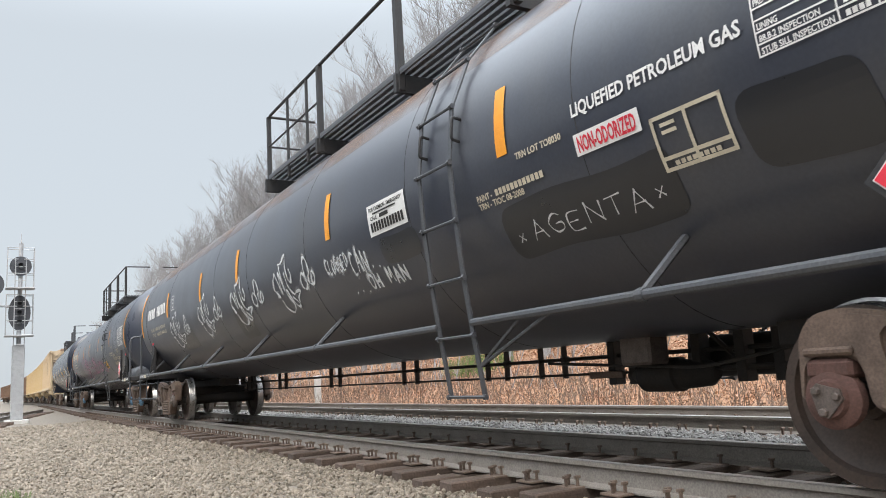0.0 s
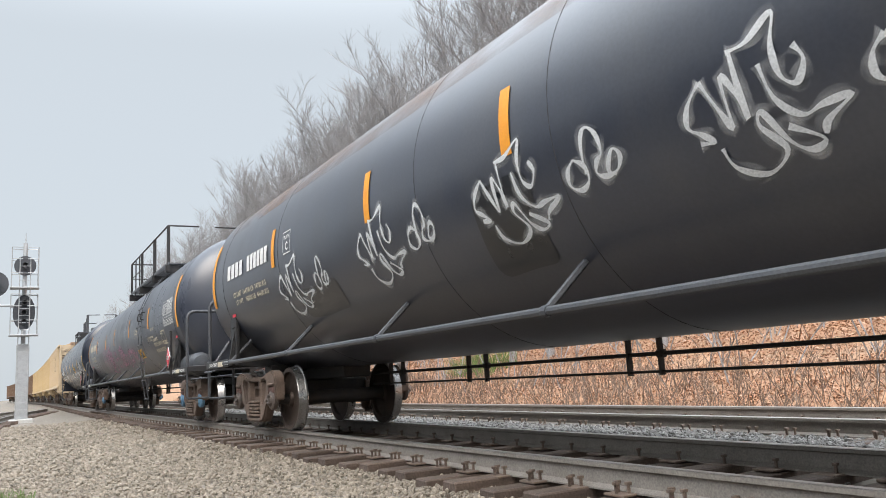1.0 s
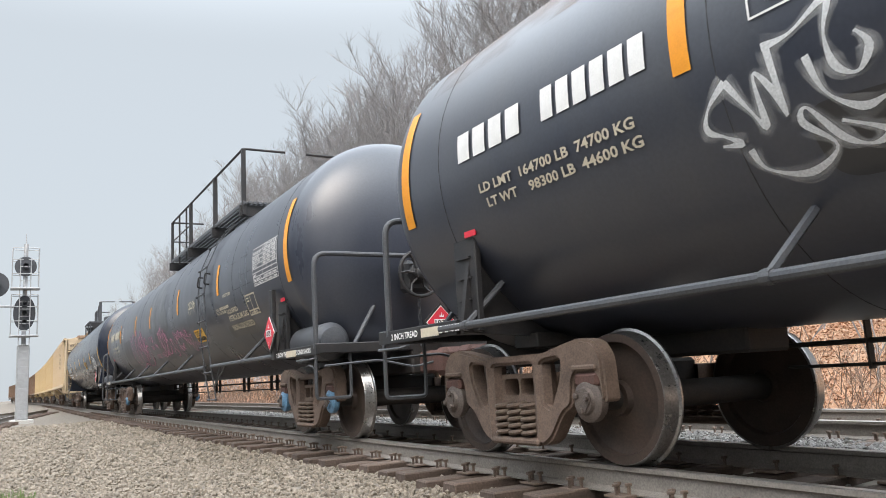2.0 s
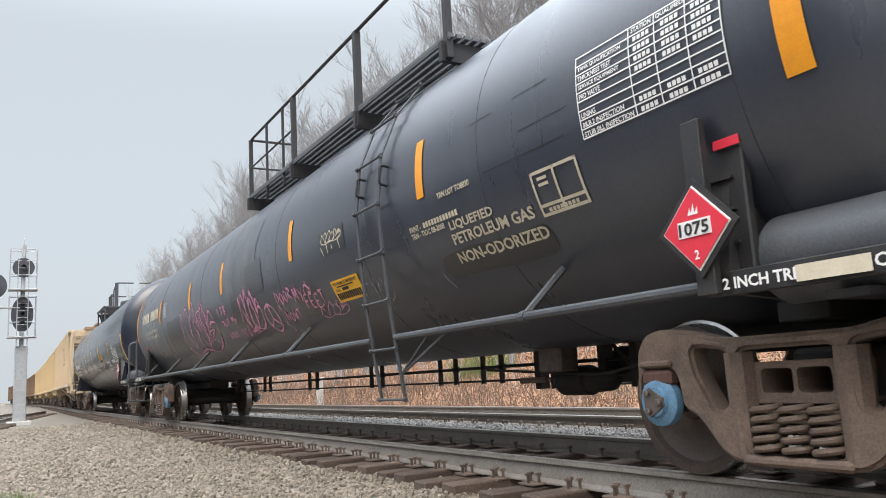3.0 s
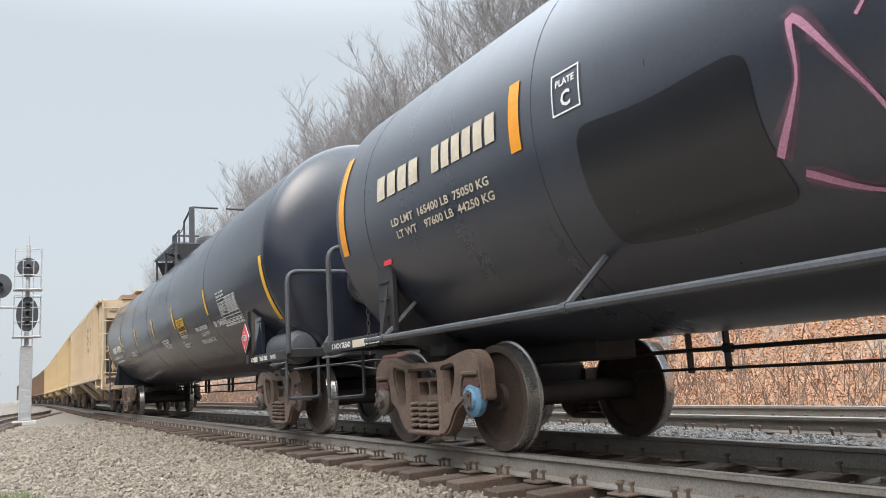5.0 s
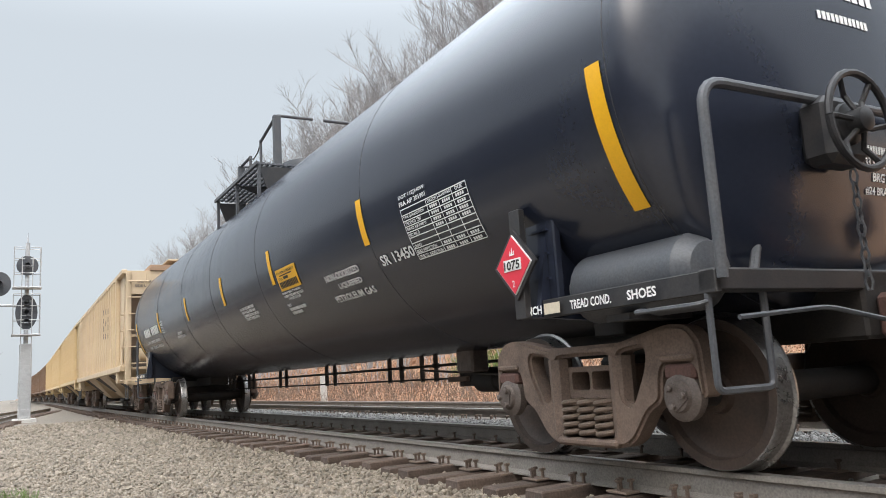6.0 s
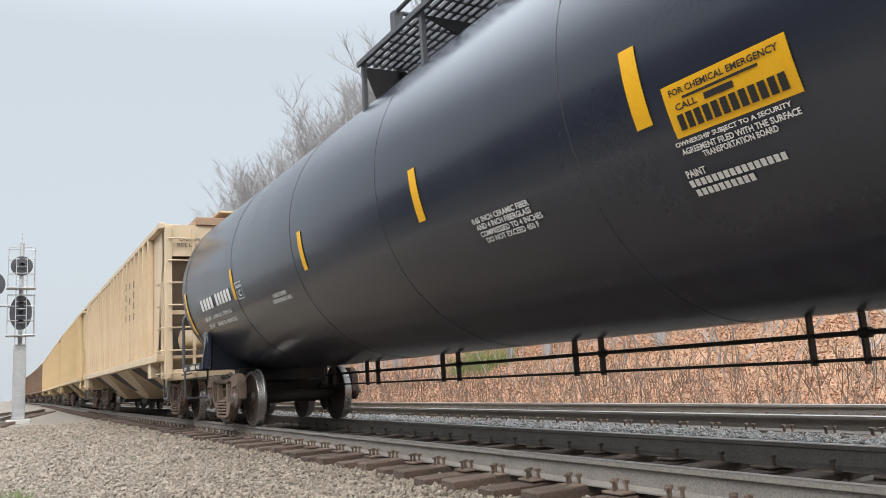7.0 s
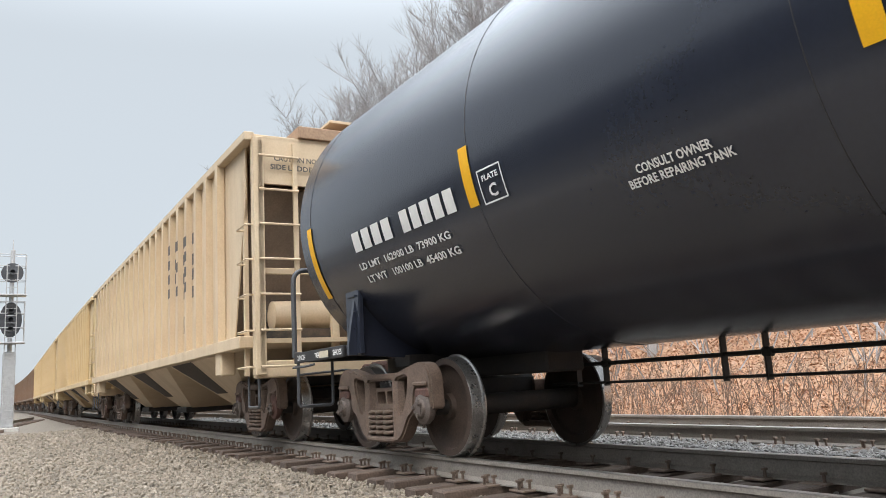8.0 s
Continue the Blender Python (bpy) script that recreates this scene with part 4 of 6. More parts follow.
        # paint smears and the ghosts of removed plates
        sh.spray("smear", [[(0, 0), (0.1, 0.6), (0.5, 1)], [(2.6, 0.4), (3.0, 0.9)]], -5.71, -29.4, 0.13, 0.24, 0.03, OVERSPRAY[M_SPRAY])
        sh.blocks("scar", [(-6.56, -6.97, 8.2, 8.45, 1), (-7.12, -7.66, 8.8, 9.05, 1), (-6.62, -7.9, -7.9, -7.65, 1), (-7.15, -7.88, -1.3, -1.1, 1)], M_STEEL, 0.005)
        sh.spray("graffiti", SCRAWL, -2.7, -30, 0.85, 0.2, 0.02, M_PINK)
    # flank pipes with their struts
    for s in (-1, 1):
        x = s * 1.42
        for y0, y1 in ((-8.75, -5.3 if kind == "a" else -5.09), (-4.77 if kind == "a" else -4.56, 9.3)):
            part("flank_pipe", tube([(x, y0, 1.05), (x, y1, 1.05)], 0.032, 10), M_PIPE, car, "pipe running along the tank side")
        for y in (-7.08, -1.97, 0.85, 3.5, 6.17, 8.9):
            part("strut", tube([(x, y, 1.05), (s * 1.1, y - 0.08, 1.385)], 0.026, 6), M_PIPE, car)
            part("strut_clamp", lathe([(0.038, -0.03), (0.044, 0), (0.038, 0.03)], pose(x, y, 1.05, 0, 0, 90), 10), M_PIPE, car)
        # side ladder: flat straps that hug the tank, then hang in towards the track
        ly = -4.79 if kind == "a" else -4.58
        reach = [(1.345, 0.495), (1.415, 0.955), (1.47, 1.39), (1.51, 1.83), (1.535, 2.28)]
        reach += [(1.535 * math.cos(radians(a)), 2.34 + 1.535 * math.sin(radians(a))) for a in (15, 32, 49, 63)]
        lad = bmesh.new()
        for y in (ly, ly - 0.5):
            path = [Vector((s * x, y, z_)) for x, z_ in reach]
            rings = []
            for k, p in enumerate(path):
                d = (path[min(k + 1, len(path) - 1)] - path[max(k - 1, 0)]).normalized()
                out = d.cross(Vector((0, 1, 0)))
                rings.append([lad.verts.new(p + out * a * 0.007 + Vector((0, b * 0.026, 0))) for a, b in ((-1, -1), (1, -1), (1, 1), (-1, 1))])
            for a, b in zip(rings, rings[1:]):
                for k in range(4):
                    lad.faces.new((a[k], a[(k + 1) % 4], b[(k + 1) % 4], b[k]))
            lad.faces.new(rings[0])
            lad.faces.new(rings[-1])
        bmesh.ops.recalc_face_normals(lad, faces=lad.faces[:])
        ladder = part("ladder", lad, M_PIPE, car, "steel side ladder bent over the tank", 0)
        for x, z_ in reach:
            rung = part("rung", tube([(s * (x + 0.012), ly + 0.03, z_), (s * (x + 0.012), ly - 0.53, z_)], 0.013, 6), M_PIPE, ladder)
            for y in (ly + 0.02, ly - 0.52):
                part("rung_nut", lathe([(0.022, -0.015), (0.025, 0.0), (0.022, 0.015)], pose(s * (x + 0.014), y, z_, 0, 0, 90), 6), M_PIPE, rung)
        for y in (ly + 0.02, ly - 0.5):
            part("grab_iron", tube(bent([(s * 1.44, y - 0.05, 2.44), (s * 1.55, y - 0.07, 2.45), (s * 1.53, y - 0.07, 2.63), (s * 1.42, y - 0.05, 2.62)], 0.03), 0.013, 6), M_STEEL, ladder)
        for dy in (0.62, 0.95):
            part("ladder_brace", tube([(s * 1.37, ly - 0.5, 0.72), (s * 1.41, ly - 0.5 - dy, 1.04)], 0.014, 6), M_PIPE, ladder)
        # top walkway with railing
        walkway = part("walkway", box((min(s * 0.955, s * 0.975), -5.6, 3.77), (max(s * 0.955, s * 0.975), 1.08, 3.84), 0.004), M_GRATE, car, "ribbed steel top walkway")
        slat = shared("slat", lambda: box((-0.028, -5.6, 3.795), (0.028, 1.08, 3.832), 0), [M_GRATE], 0)
        for k in range(6):
            put("slat", slat, walkway, pose(s * (0.5 + 0.09 * k), 0, 0))
        for y in (1.03, -1.14, -3.44, -5.5):
            part("walkway_bearer", box((min(s * 0.3, s * 1.02), y - 0.03, 3.58), (max(s * 0.3, s * 0.98), y + 0.03, 3.775), 0), M_STEEL, walkway)
        for y, wd in ((1.04, 0.03), (0.15, 0.018), (-0.65, 0.018), (-1.14, 0.035), (-3.44, 0.04), (-5.54, 0.035)):
            part("rail_post", box((s * 0.95 - wd, y - wd, 3.6), (s * 0.95 + wd, y + wd, 4.78), 0.005), M_STEEL, walkway)
        part("hand_rail", tube(bent([(s * 0.2, 1.04, 4.78), (s * 0.95, 1.04, 4.78), (s * 0.95, -5.54, 4.78), (s * 0.2, -5.54, 4.78)], 0.08), 0.022, 8), M_STEEL, walkway)
        part("end_bar", tube([(s * 0.95, 1.04, 4.3), (s * 0.2, 1.04, 4.3)], 0.016, 6), M_STEEL, walkway)
        part("middle_bar", tube([(s * 0.95, 1.04, 4.3), (s * 0.95, -1.14, 4.3)], 0.016, 6), M_STEEL, walkway)
    part("manway_housing", lathe([(0.5, 0), (0.52, 0.3), (0.5, 0.42), (0.1, 0.46)], pose(0, -1.9, 3.75, 0, -90, 0), 28), M_STEEL, car, "round manway housing")
    part("valve_cover", lathe([(0.16, 0), (0.16, 0.28), (0.1, 0.33)], pose(-0.3, 0.5, 3.72, 0, -90, 0), 18), M_STEEL, car)
    for sign in (-1, 1):
        end_works(car, 10.5 if sign > 0 else -10.2, sign, reservoir=sign < 0, rail_out=-0.06 if sign < 0 else -0.2)
        saddle(car, 9.0 if sign > 0 else -8.75, sign, r, z)
        board_words(car, -1.443, 10.22 if sign > 0 else -8.75, 8.9 if sign > 0 else -10.15, 1.05, [("2 INCH TREAD", 0.03, 0.42), ("COND SHOES", 0.58, 0.95)])
        bm = box((-1.446, -9.55 if sign < 0 else 9.3, 1.005), (-1.44, -9.2 if sign < 0 else 9.6, 1.08), 0)
        part("pale_label", bm, M_CREAM, car)
        part("routing_label", box((-1.362, (8.78 if sign > 0 else -8.92), 1.74), (-1.352, (8.94 if sign > 0 else -8.76), 1.88), 0), M_RED, car, "small red label")
    brake_wheel(car, -0.1, -10.3, 1.92)
    diamond(car, -1.5, -8.72, 1.34, "side", 0.21)
    diamond(car, 0.15, -10.3, 1.32, "end", 0.2)
    part("placard_bracket", box((-1.48, -8.78, 1.0), (-1.43, -8.66, 1.9), 0.005), M_STEEL, car)
    brake_rods(car, 0.3, (-7.4, 7.4), 0.75, 0.6, (6.6, 4.48, 1.77, -0.9, -3.0, -4.0), 1.0)
    brake_gear(car, -5.6)
    sets = truck(car, -8.8, (M_BLUE, M_BLUE) if kind == "b" else (M_CAP, M_REDRUST), M_RUST)
    sets += truck(car, 8.84, (M_BLUE, M_CAP) if kind == "b" else (M_CAP, M_CAP), M_RUST)
    return car, sets


def clean_tank_car():
    """Newer glossy black gas tank car with a short platform at its middle."""
    car = new("tank_car")
    r, z, half, end, sft = 1.57, 2.46, 9.21, 0.42, -0.14
    tank = tank_body(car, r, z, half, end, M_GLOSS, sft, (-9.18, -5.64, -1.99, 0.71, 3.11, 5.76, 8.91))
    sh = Shell(tank, r, z, half, end, sft)
    for y in (-5.73, -2.73, -0.15, 2.66, 5.67):
        sh.panel("marking_strip", y - 0.06, y + 0.06, -19.6, -3.2, M_YELLOW, 0.007, "yellow reflective strip")
    sh.panel("marking_strip", -9.28, -9.15, -35.4, -2.4, M_YELLOW, 0.007)
    sh.panel("marking_strip", 8.87, 8.75, -31.6, -2.8, M_YELLOW, 0.007)
    sh.blocks("car_mark", [(7.80, 6.95, -18.8, -12.0, 4), (6.80, 5.88, -18.8, -12.0, 5)], M_WHITE)
    sh.words([("LD LMT  162900 LB  73900 KG", 7.81, 6.12, -25.2, -22.8), ("LT WT   100100 LB  45400 KG", 7.76, 6.08, -30.3, -27.8)], M_WHITE)
    plate_box(sh, 5.54, 5.25, -20.3, -11.1)
    sh.words([("CONSULT OWNER", 4.1, 3.57, -25.9, -24.0), ("BEFORE REPAIRING TANK", 4.19, 3.46, -28.6, -26.7)], M_WHITE)
    sh.words([("0.65 INCH CERAMIC FIBER", -0.82, -1.54, -25.9, -24.3), ("AND 4 INCH FIBERGLASS", -0.84, -1.53, -27.9, -26.3), ("COMPRESSED TO 4 INCHES", -0.85, -1.62, -30.0, -28.4), ("DO NOT EXCEED 450 F", -0.89, -1.54, -32.0, -30.4)], M_WHITE)
    emergency_sign(sh, -2.91, -3.66, -24.0, -13.8, M_YELLOW, "bright yellow emergency sign")
    sh.words([("OWNERSHIP SUBJECT TO A SECURITY", -2.88, -3.58, -25.8, -24.6), ("AGREEMENT FILED WITH THE SURFACE", -2.90, -3.61, -27.3, -26.1), ("TRANSPORTATION BOARD", -3.02, -3.47, -28.8, -27.6), ("PAINT", -2.86, -2.99, -31.9, -30.4)], M_WHITE)
    sh.blocks("paint_print", [(-2.85, -3.45, -34.0, -32.5, 16), (-2.86, -3.24, -36.1, -34.6, 10)], M_WHITE)
    sh.words([("NON-ODORIZED", -4.39, -5.33, -27.1, -24.3), ("LIQUEFIED", -4.66, -5.28, -31.8, -29.0), ("PETROLEUM GAS", -4.38, -5.44, -36.6, -33.7), ("SR 13450", -5.86, -6.54, -28.4, -24.7)], M_WHITE)
    inspection_table(sh, -6.56, -7.67, -30.4, -13.4)
    sh.words([("FRA AIP 201901", -6.57, -7.05, -12.5, -11.1), ("DOT 112J340W", -6.58, -7.06, -10.6, -9.1)], M_WHITE)
    # markings on the rounded front end
    bm = bmesh.new()
    for row, (zz, h, n, x0, x1) in enumerate(((2.86, 0.1, 9, -0.32, 0.42), (2.68, 0.055, 12, -0.22, 0.3), (1.86, 0.05, 14, 0.12, 0.55))):
        for k in range(n):
            if row == 0 and k == 4:
                continue
            wv = (x1 - x0) / n
            q = [bm.verts.new((x0 + wv * (k + a), 0, zz + b * h)) for a, b in ((0.1, 0), (0.85, 0), (0.85, 1), (0.1, 1))]
            bm.faces.new(q)
    sh.on_head("end_stencil", bm, M_WHITE, -1)
    bm = bmesh.new()
    for text, x0, x1, zz in (("33 IN STL WHLS", 0.1, 0.55, 1.78), ("BRG D-5", 0.18, 0.45, 1.69), ("#24 BRAKE BEAM", 0.1, 0.6, 1.6)):
        add_text(bm, text, x0, zz, x1 - x0, 0.055)
    for v in bm.verts:
        v.co = (v.co.x, 0, v.co.y)
    sh.on_head("end_lettering", bm, M_WHITE, -1)
    # short top platform with grating, gussets and railing
    for s in (-1, 1):
        g = bmesh.new()
        for k in range(9):
            box((s * (0.5 + 0.085 * k) - 0.02, -1.1, 4.02), (s * (0.5 + 0.085 * k) + 0.02, 1.6, 4.055), 0, g)
        for k in range(14):
            box((min(s * 0.48, s * 1.2), -1.08 + k * 0.2, 4.025), (max(s * 0.48, s * 1.2), -1.05 + k * 0.2, 4.045), 0, g)
        p = tagged(part("platform", g, M_GRATE, car, "open grating top platform"), kind="stuff")
        for y in (-1.06, 0.22, 1.55):
            o = [(s * 0.5, 3.75), (s * 1.17, 3.98), (s * 0.5, 4.0)] if y == 0.22 else [(s * 0.55, 3.6), (s * 0.95, 3.42), (s * 1.17, 3.98), (s * 0.5, 4.0)]
            bm = plate(o, [], 0.02)
            bmesh.ops.transform(bm, matrix=pose(0, y, 0, 0, 0, -90), verts=bm.verts[:])
            bmesh.ops.transform(bm, matrix=Matrix.Diagonal((-1, 1, 1, 1)), verts=bm.verts[:])
            bmesh.ops.recalc_face_normals(bm, faces=bm.faces[:])
            part("gusset", bm, M_STEEL, p)
            part("platform_leg", box((min(s * 1.14, s * 1.19), y - 0.025, 3.24), (max(s * 1.14, s * 1.19), y + 0.025, 4.02), 0.004), M_PIPE, p)
        part("edge_angle", box((min(s * 1.19, s * 1.22), -1.12, 4.0), (max(s * 1.19, s * 1.22), 1.62, 4.06), 0.004), M_PIPE, p)
        for y, top in ((-0.62, 5.0), (1.58, 4.72)):
            part("rail_post", box((s * 0.72 - 0.06, y - 0.05, 3.6), (s * 0.72 + 0.06, y + 0.05, top), 0.01), M_PIPE, p)
        part("rail_post", tube([(s * 0.72, 0.3, 4.05), (s * 0.72, 0.3, 4.85)], 0.025, 8), M_PIPE, p)
        part("rail_post", tube([(s * 0.72, 0.95, 4.05), (s * 0.72, 0.95, 4.75)], 0.025, 8), M_PIPE, p)
        part("hand_rail", tube(bent([(s * 0.72, 0.3, 4.82), (s * 0.72, -0.62, 5.0), (s * 0.1, -0.62, 5.0)], 0.06), 0.026, 8), M_PIPE, p)
        part("hand_rail", tube(bent([(s * 0.72, 0.95, 4.73), (s * 0.72, 1.58, 4.72), (s * 0.1, 1.58, 4.72)], 0.06), 0.026, 8), M_PIPE, p)
        part("safety_chain", tube([(s * 0.72, 0.3, 4.8), (s * 0.72, 0.5, 4.68), (s * 0.72, 0.75, 4.64), (s * 0.72, 0.95, 4.7)], 0.012, 5), M_STEEL, p)
    part("manway_housing", lathe([(0.52, 0), (0.54, 0.5), (0.5, 0.62), (0.1, 0.7)], pose(0, -0.2, 3.7, 0, -90, 0), 32), M_PIPE, car, "round manway housing")
    for sign, y in ((-1, -9.8), (1, 9.8)):
        end_works(car, y, sign, reservoir=sign < 0, rail_h=2.1 if sign < 0 else 2.1, rail_out=0.03)
        saddle(car, sign * 8.27, sign, r, z, M_GLOSS)
        board_words(car, -1.443, 9.65 if sign > 0 else -8.1, 8.3 if sign > 0 else -9.45, 1.05, [("2 INCH", 0.02, 0.2), ("TREAD COND.", 0.42, 0.7), ("SHOES", 0.8, 0.97)])
        part("pale_label", box((-1.446, -8.56 if sign < 0 else 8.7, 1.01), (-1.44, -8.4 if sign < 0 else 8.95, 1.08), 0), M_CREAM, car)
    brake_wheel(car, -0.36, -10.02, 1.93)
    diamond(car, -1.5, -8.18, 1.37, "side", 0.2)
    diamond(car, 0.5, -9.92, 1.35, "end", 0.2)
    part("placard_bracket", box((-1.48, -8.24, 1.0), (-1.43, -8.12, 1.75), 0.005), M_STEEL, car)
    brake_rods(car, 0.3, (-6.9, 7.2), 0.77, 0.6, (6.6, 4.9, 2.6, 0.02, -2.5, -3.5), 1.0)
    brake_gear(car, -5.1)
    sets = truck(car, -8.27, (M_CAP, M_CAP), M_RUST) + truck(car, 8.27, (M_CAP, M_CAP), M_RUST)
    return car, sets


def hopper_car(paint, detail):
    """Covered hopper with ribbed sides, sloped bays below and open ladder ends."""
    car = new("covered_hopper")
    hw, zs, zt, hl = 1.6, 1.36, 4.02, 7.3
    bm = bmesh.new()
    sec = [(-hw, zs), (hw, zs), (hw, zt), (0.9, zt + 0.24), (-0.9, zt + 0.24), (-hw, zt)]
    ends = [[bm.verts.new((x, y, z)) for x, z in sec] for y in (-hl, hl)]
    bm.faces.new(ends[0])
    bm.faces.new(ends[1][::-1])
    for k in range(6):
        bm.faces.new((ends[0][k], ends[0][(k + 1) % 6], ends[1][(k + 1) % 6], ends[1][k]))
    bmesh.ops.recalc_face_normals(bm, faces=bm.faces[:])
    body = part("body", bm, paint, car, smooth=0)
    rib = shared("side_rib_" + paint.name, lambda: plate([(-0.07, 1.42), (0.07, 1.42), (0.07, 4.03), (-0.07, 4.03)], [], 0.1), [paint], 0)
    n = 22
    for s in (-1, 1):
        for k in range(n):
            put("side_rib", rib, body, pose(s * hw - (0.1 if s < 0 else 0), -hl + 0.05 + k * (2 * hl - 0.1) / (n - 1), 0))
        part("side_sill", box((min(s * 1.5, s * 1.7), -hl - 1.1, zs - 0.1), (max(s * 1.5, s * 1.7), hl + 1.1, zs + 0.06), 0.01), paint, car)
        part("top_chord", box((min(s * 1.55, s * 1.69), -hl - 1.4, zt - 0.04), (max(s * 1.55, s * 1.69), hl + 1.4, zt + 0.08), 0.01), paint, car)
    # three discharge bays
    for y in (-4.75, 0.0, 4.75):
        bm = bmesh.new()
        top = [bm.verts.new((x, y + d, zs - 0.02)) for x, d in ((-1.5, -2.3), (1.5, -2.3), (1.5, 2.3), (-1.5, 2.3))]
        low = [bm.verts.new((x, y + d, 0.42)) for x, d in ((-0.55, -0.45), (0.55, -0.45), (0.55, 0.45), (-0.55, 0.45))]
        for k in range(4):
            bm.faces.new((top[k], top[(k + 1) % 4], low[(k + 1) % 4], low[k]))
        bm.faces.new(low)
        bmesh.ops.recalc_face_normals(bm, faces=bm.faces[:])
        bay = part("discharge_bay", bm, paint, car, smooth=0)
        part("outlet_gate", box((-0.7, y - 0.5, 0.34), (0.7, y + 0.5, 0.46), 0.015), M_UNDER, bay)
        for s in (-1, 1):
            q = bmesh.new()
            # painted shade of the gaps between bays, run down the bay side
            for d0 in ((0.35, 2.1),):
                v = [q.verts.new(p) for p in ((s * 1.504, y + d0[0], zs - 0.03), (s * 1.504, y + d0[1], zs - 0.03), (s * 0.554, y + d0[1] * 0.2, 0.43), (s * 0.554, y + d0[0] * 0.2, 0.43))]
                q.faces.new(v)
            part("rust_streak", q, M_GAP_SHADE, bay, smooth=0)
    part("centre_sill", box((-0.22, -hl - 1.3, 0.75), (0.22, hl + 1.3, 1.1), 0.02), M_UNDER, car)
    part("roof_walk", box((-0.45, -hl - 1.35, zt + 0.36), (0.45, hl + 1.35, zt + 0.4), 0.005), M_GRATE if paint is M_BROWN else paint, car, "narrow roof running board")
    for k in range(6):
        part("roof_saddle", box((-0.45, -hl + 0.4 + k * 2.76, zt + 0.2), (0.45, -hl + 0.46 + k * 2.76, zt + 0.37), 0), paint, car)
    for sign in (-1, 1):
        yo = sign * (hl + 1.4)
        # inner slope sheet, end panel, posts, ladder, platform
        bm = bmesh.new()
        v = [bm.verts.new(p) for p in ((-1.5, sign * (hl + 0.02), zs + 0.1), (1.5, sign * (hl + 0.02), zs + 0.1), (1.5, sign * (hl + 1.1), zt - 0.6), (-1.5, sign * (hl + 1.1), zt - 0.6))]
        bm.faces.new(v)
        v2 = [bm.verts.new(c.co + Vector((0, sign * 0.02, -0.02))) for c in v]
        bm.faces.new(v2[::-1])
        # sheet colour carries the end's inner shade along with its dirt
        part("slope_sheet", bm, M_SHADED_TAN, car, "slope sheet darkened with brown dirt and painted shade", smooth=0)
        part("end_panel", box((-1.55, min(yo, yo - sign * 0.03), zt - 0.62), (1.55, max(yo, yo - sign * 0.03), zt + 0.02), 0.005), paint, car)
        part("end_roof", box((-1.6, min(sign * hl, yo), zt), (1.6, max(sign * hl, yo), zt + 0.05), 0.005), paint, car)
        bm = box((-0.95, min(sign * hl, yo + sign * 0.05), zt + 0.05), (0.95, max(sign * hl, yo + sign * 0.05), zt + 0.22), 0.01)
        part("end_walk", bm, M_STREAK2 if paint is not M_BROWN else paint, car, "rusty brown end walk")
        part("end_floor", box((-1.5, min(sign * hl, yo), zs - 0.06), (1.5, max(sign * hl, yo), zs), 0), M_UNDER if paint is M_BROWN else paint, car)
        for s in (-1, 1):
            for y, wv in ((yo, 0.07),):
                part("corner_post", box((s * 1.52 - wv, y - wv, 0.9), (s * 1.52 + wv, y + wv, zt), 0.008), paint, car)
            o = [(sign * hl, zs + 0.06), (sign * (hl + 0.45), zs + 0.06), (sign * (hl + 1.05), zt - 0.75), (sign * (hl + 1.05), zt), (sign * hl, zt)]
            bm = plate(o, [], 0.02)
            bmesh.ops.translate(bm, vec=(s * 1.57 - 0.01, 0, 0), verts=bm.verts[:])
            part("side_gusset", bm, paint, car, smooth=0)
            lad = bmesh.new()
            for x in (1.5, 1.02):
                box((s * x - 0.03, yo + sign * 0.05 - 0.02, 0.95), (s * x + 0.03, yo + sign * 0.05 + 0.02, zt - 0.05), 0, lad)
            ladder = part("end_ladder", lad, paint, car)
            for k in range(7):
                part("rung", tube([(s * 1.53, yo + sign * 0.1, 1.0 + k * 0.46), (s * 0.99, yo + sign * 0.1, 1.0 + k * 0.46)], 0.016, 6), paint, ladder)
                if k < 5:
                    part("side_rung", tube(bent([(s * 1.58, yo, 1.0 + k * 0.46), (s * 1.68, yo, 1.0 + k * 0.46), (s * 1.68, yo - sign * 0.45, 1.0 + k * 0.46), (s * 1.56, yo - sign * 0.45, 1.0 + k * 0.46)], 0.03, 2), 0.014, 5), paint, ladder)
            part("side_stile", box((s * 1.55 - 0.03, yo - sign * 0.47 - 0.03, 0.9), (s * 1.55 + 0.03, yo - sign * 0.47 + 0.03, zt), 0.004), paint, car)
            part("jacking_pad", box((min(s * 1.45, s * 1.66), sign * (hl - 0.15) - 0.16, zs - 0.42), (max(s * 1.45, s * 1.66), sign * (hl - 0.15) + 0.16, zs - 0.08), 0.02), paint, car)
            part("step", tube(bent([(s * 1.52, yo - sign * 0.05, 0.95), (s * 1.52, yo - sign * 0.05, 0.5), (s * 1.52, yo - sign * 0.5, 0.5), (s * 1.52, yo - sign * 0.5, 0.95)], 0.04), 0.016, 6), M_PIPE, car)
            part("end_post", box((s * 0.45 - 0.05, yo - sign * 0.1 - 0.04, 1.0), (s * 0.45 + 0.05, yo - sign * 0.1 + 0.04, zt - 0.5), 0.005), paint, car)
        part("end_sill", box((-1.55, min(yo, yo - sign * 0.2), 0.86), (1.55, max(yo, yo - sign * 0.2), 1.08), 0.015), paint, car)
        part("end_bearer", box((-1.5, yo - sign * 0.06 - 0.03, 2.2), (1.5, yo - sign * 0.06 + 0.03, 2.28), 0.005), paint, car)
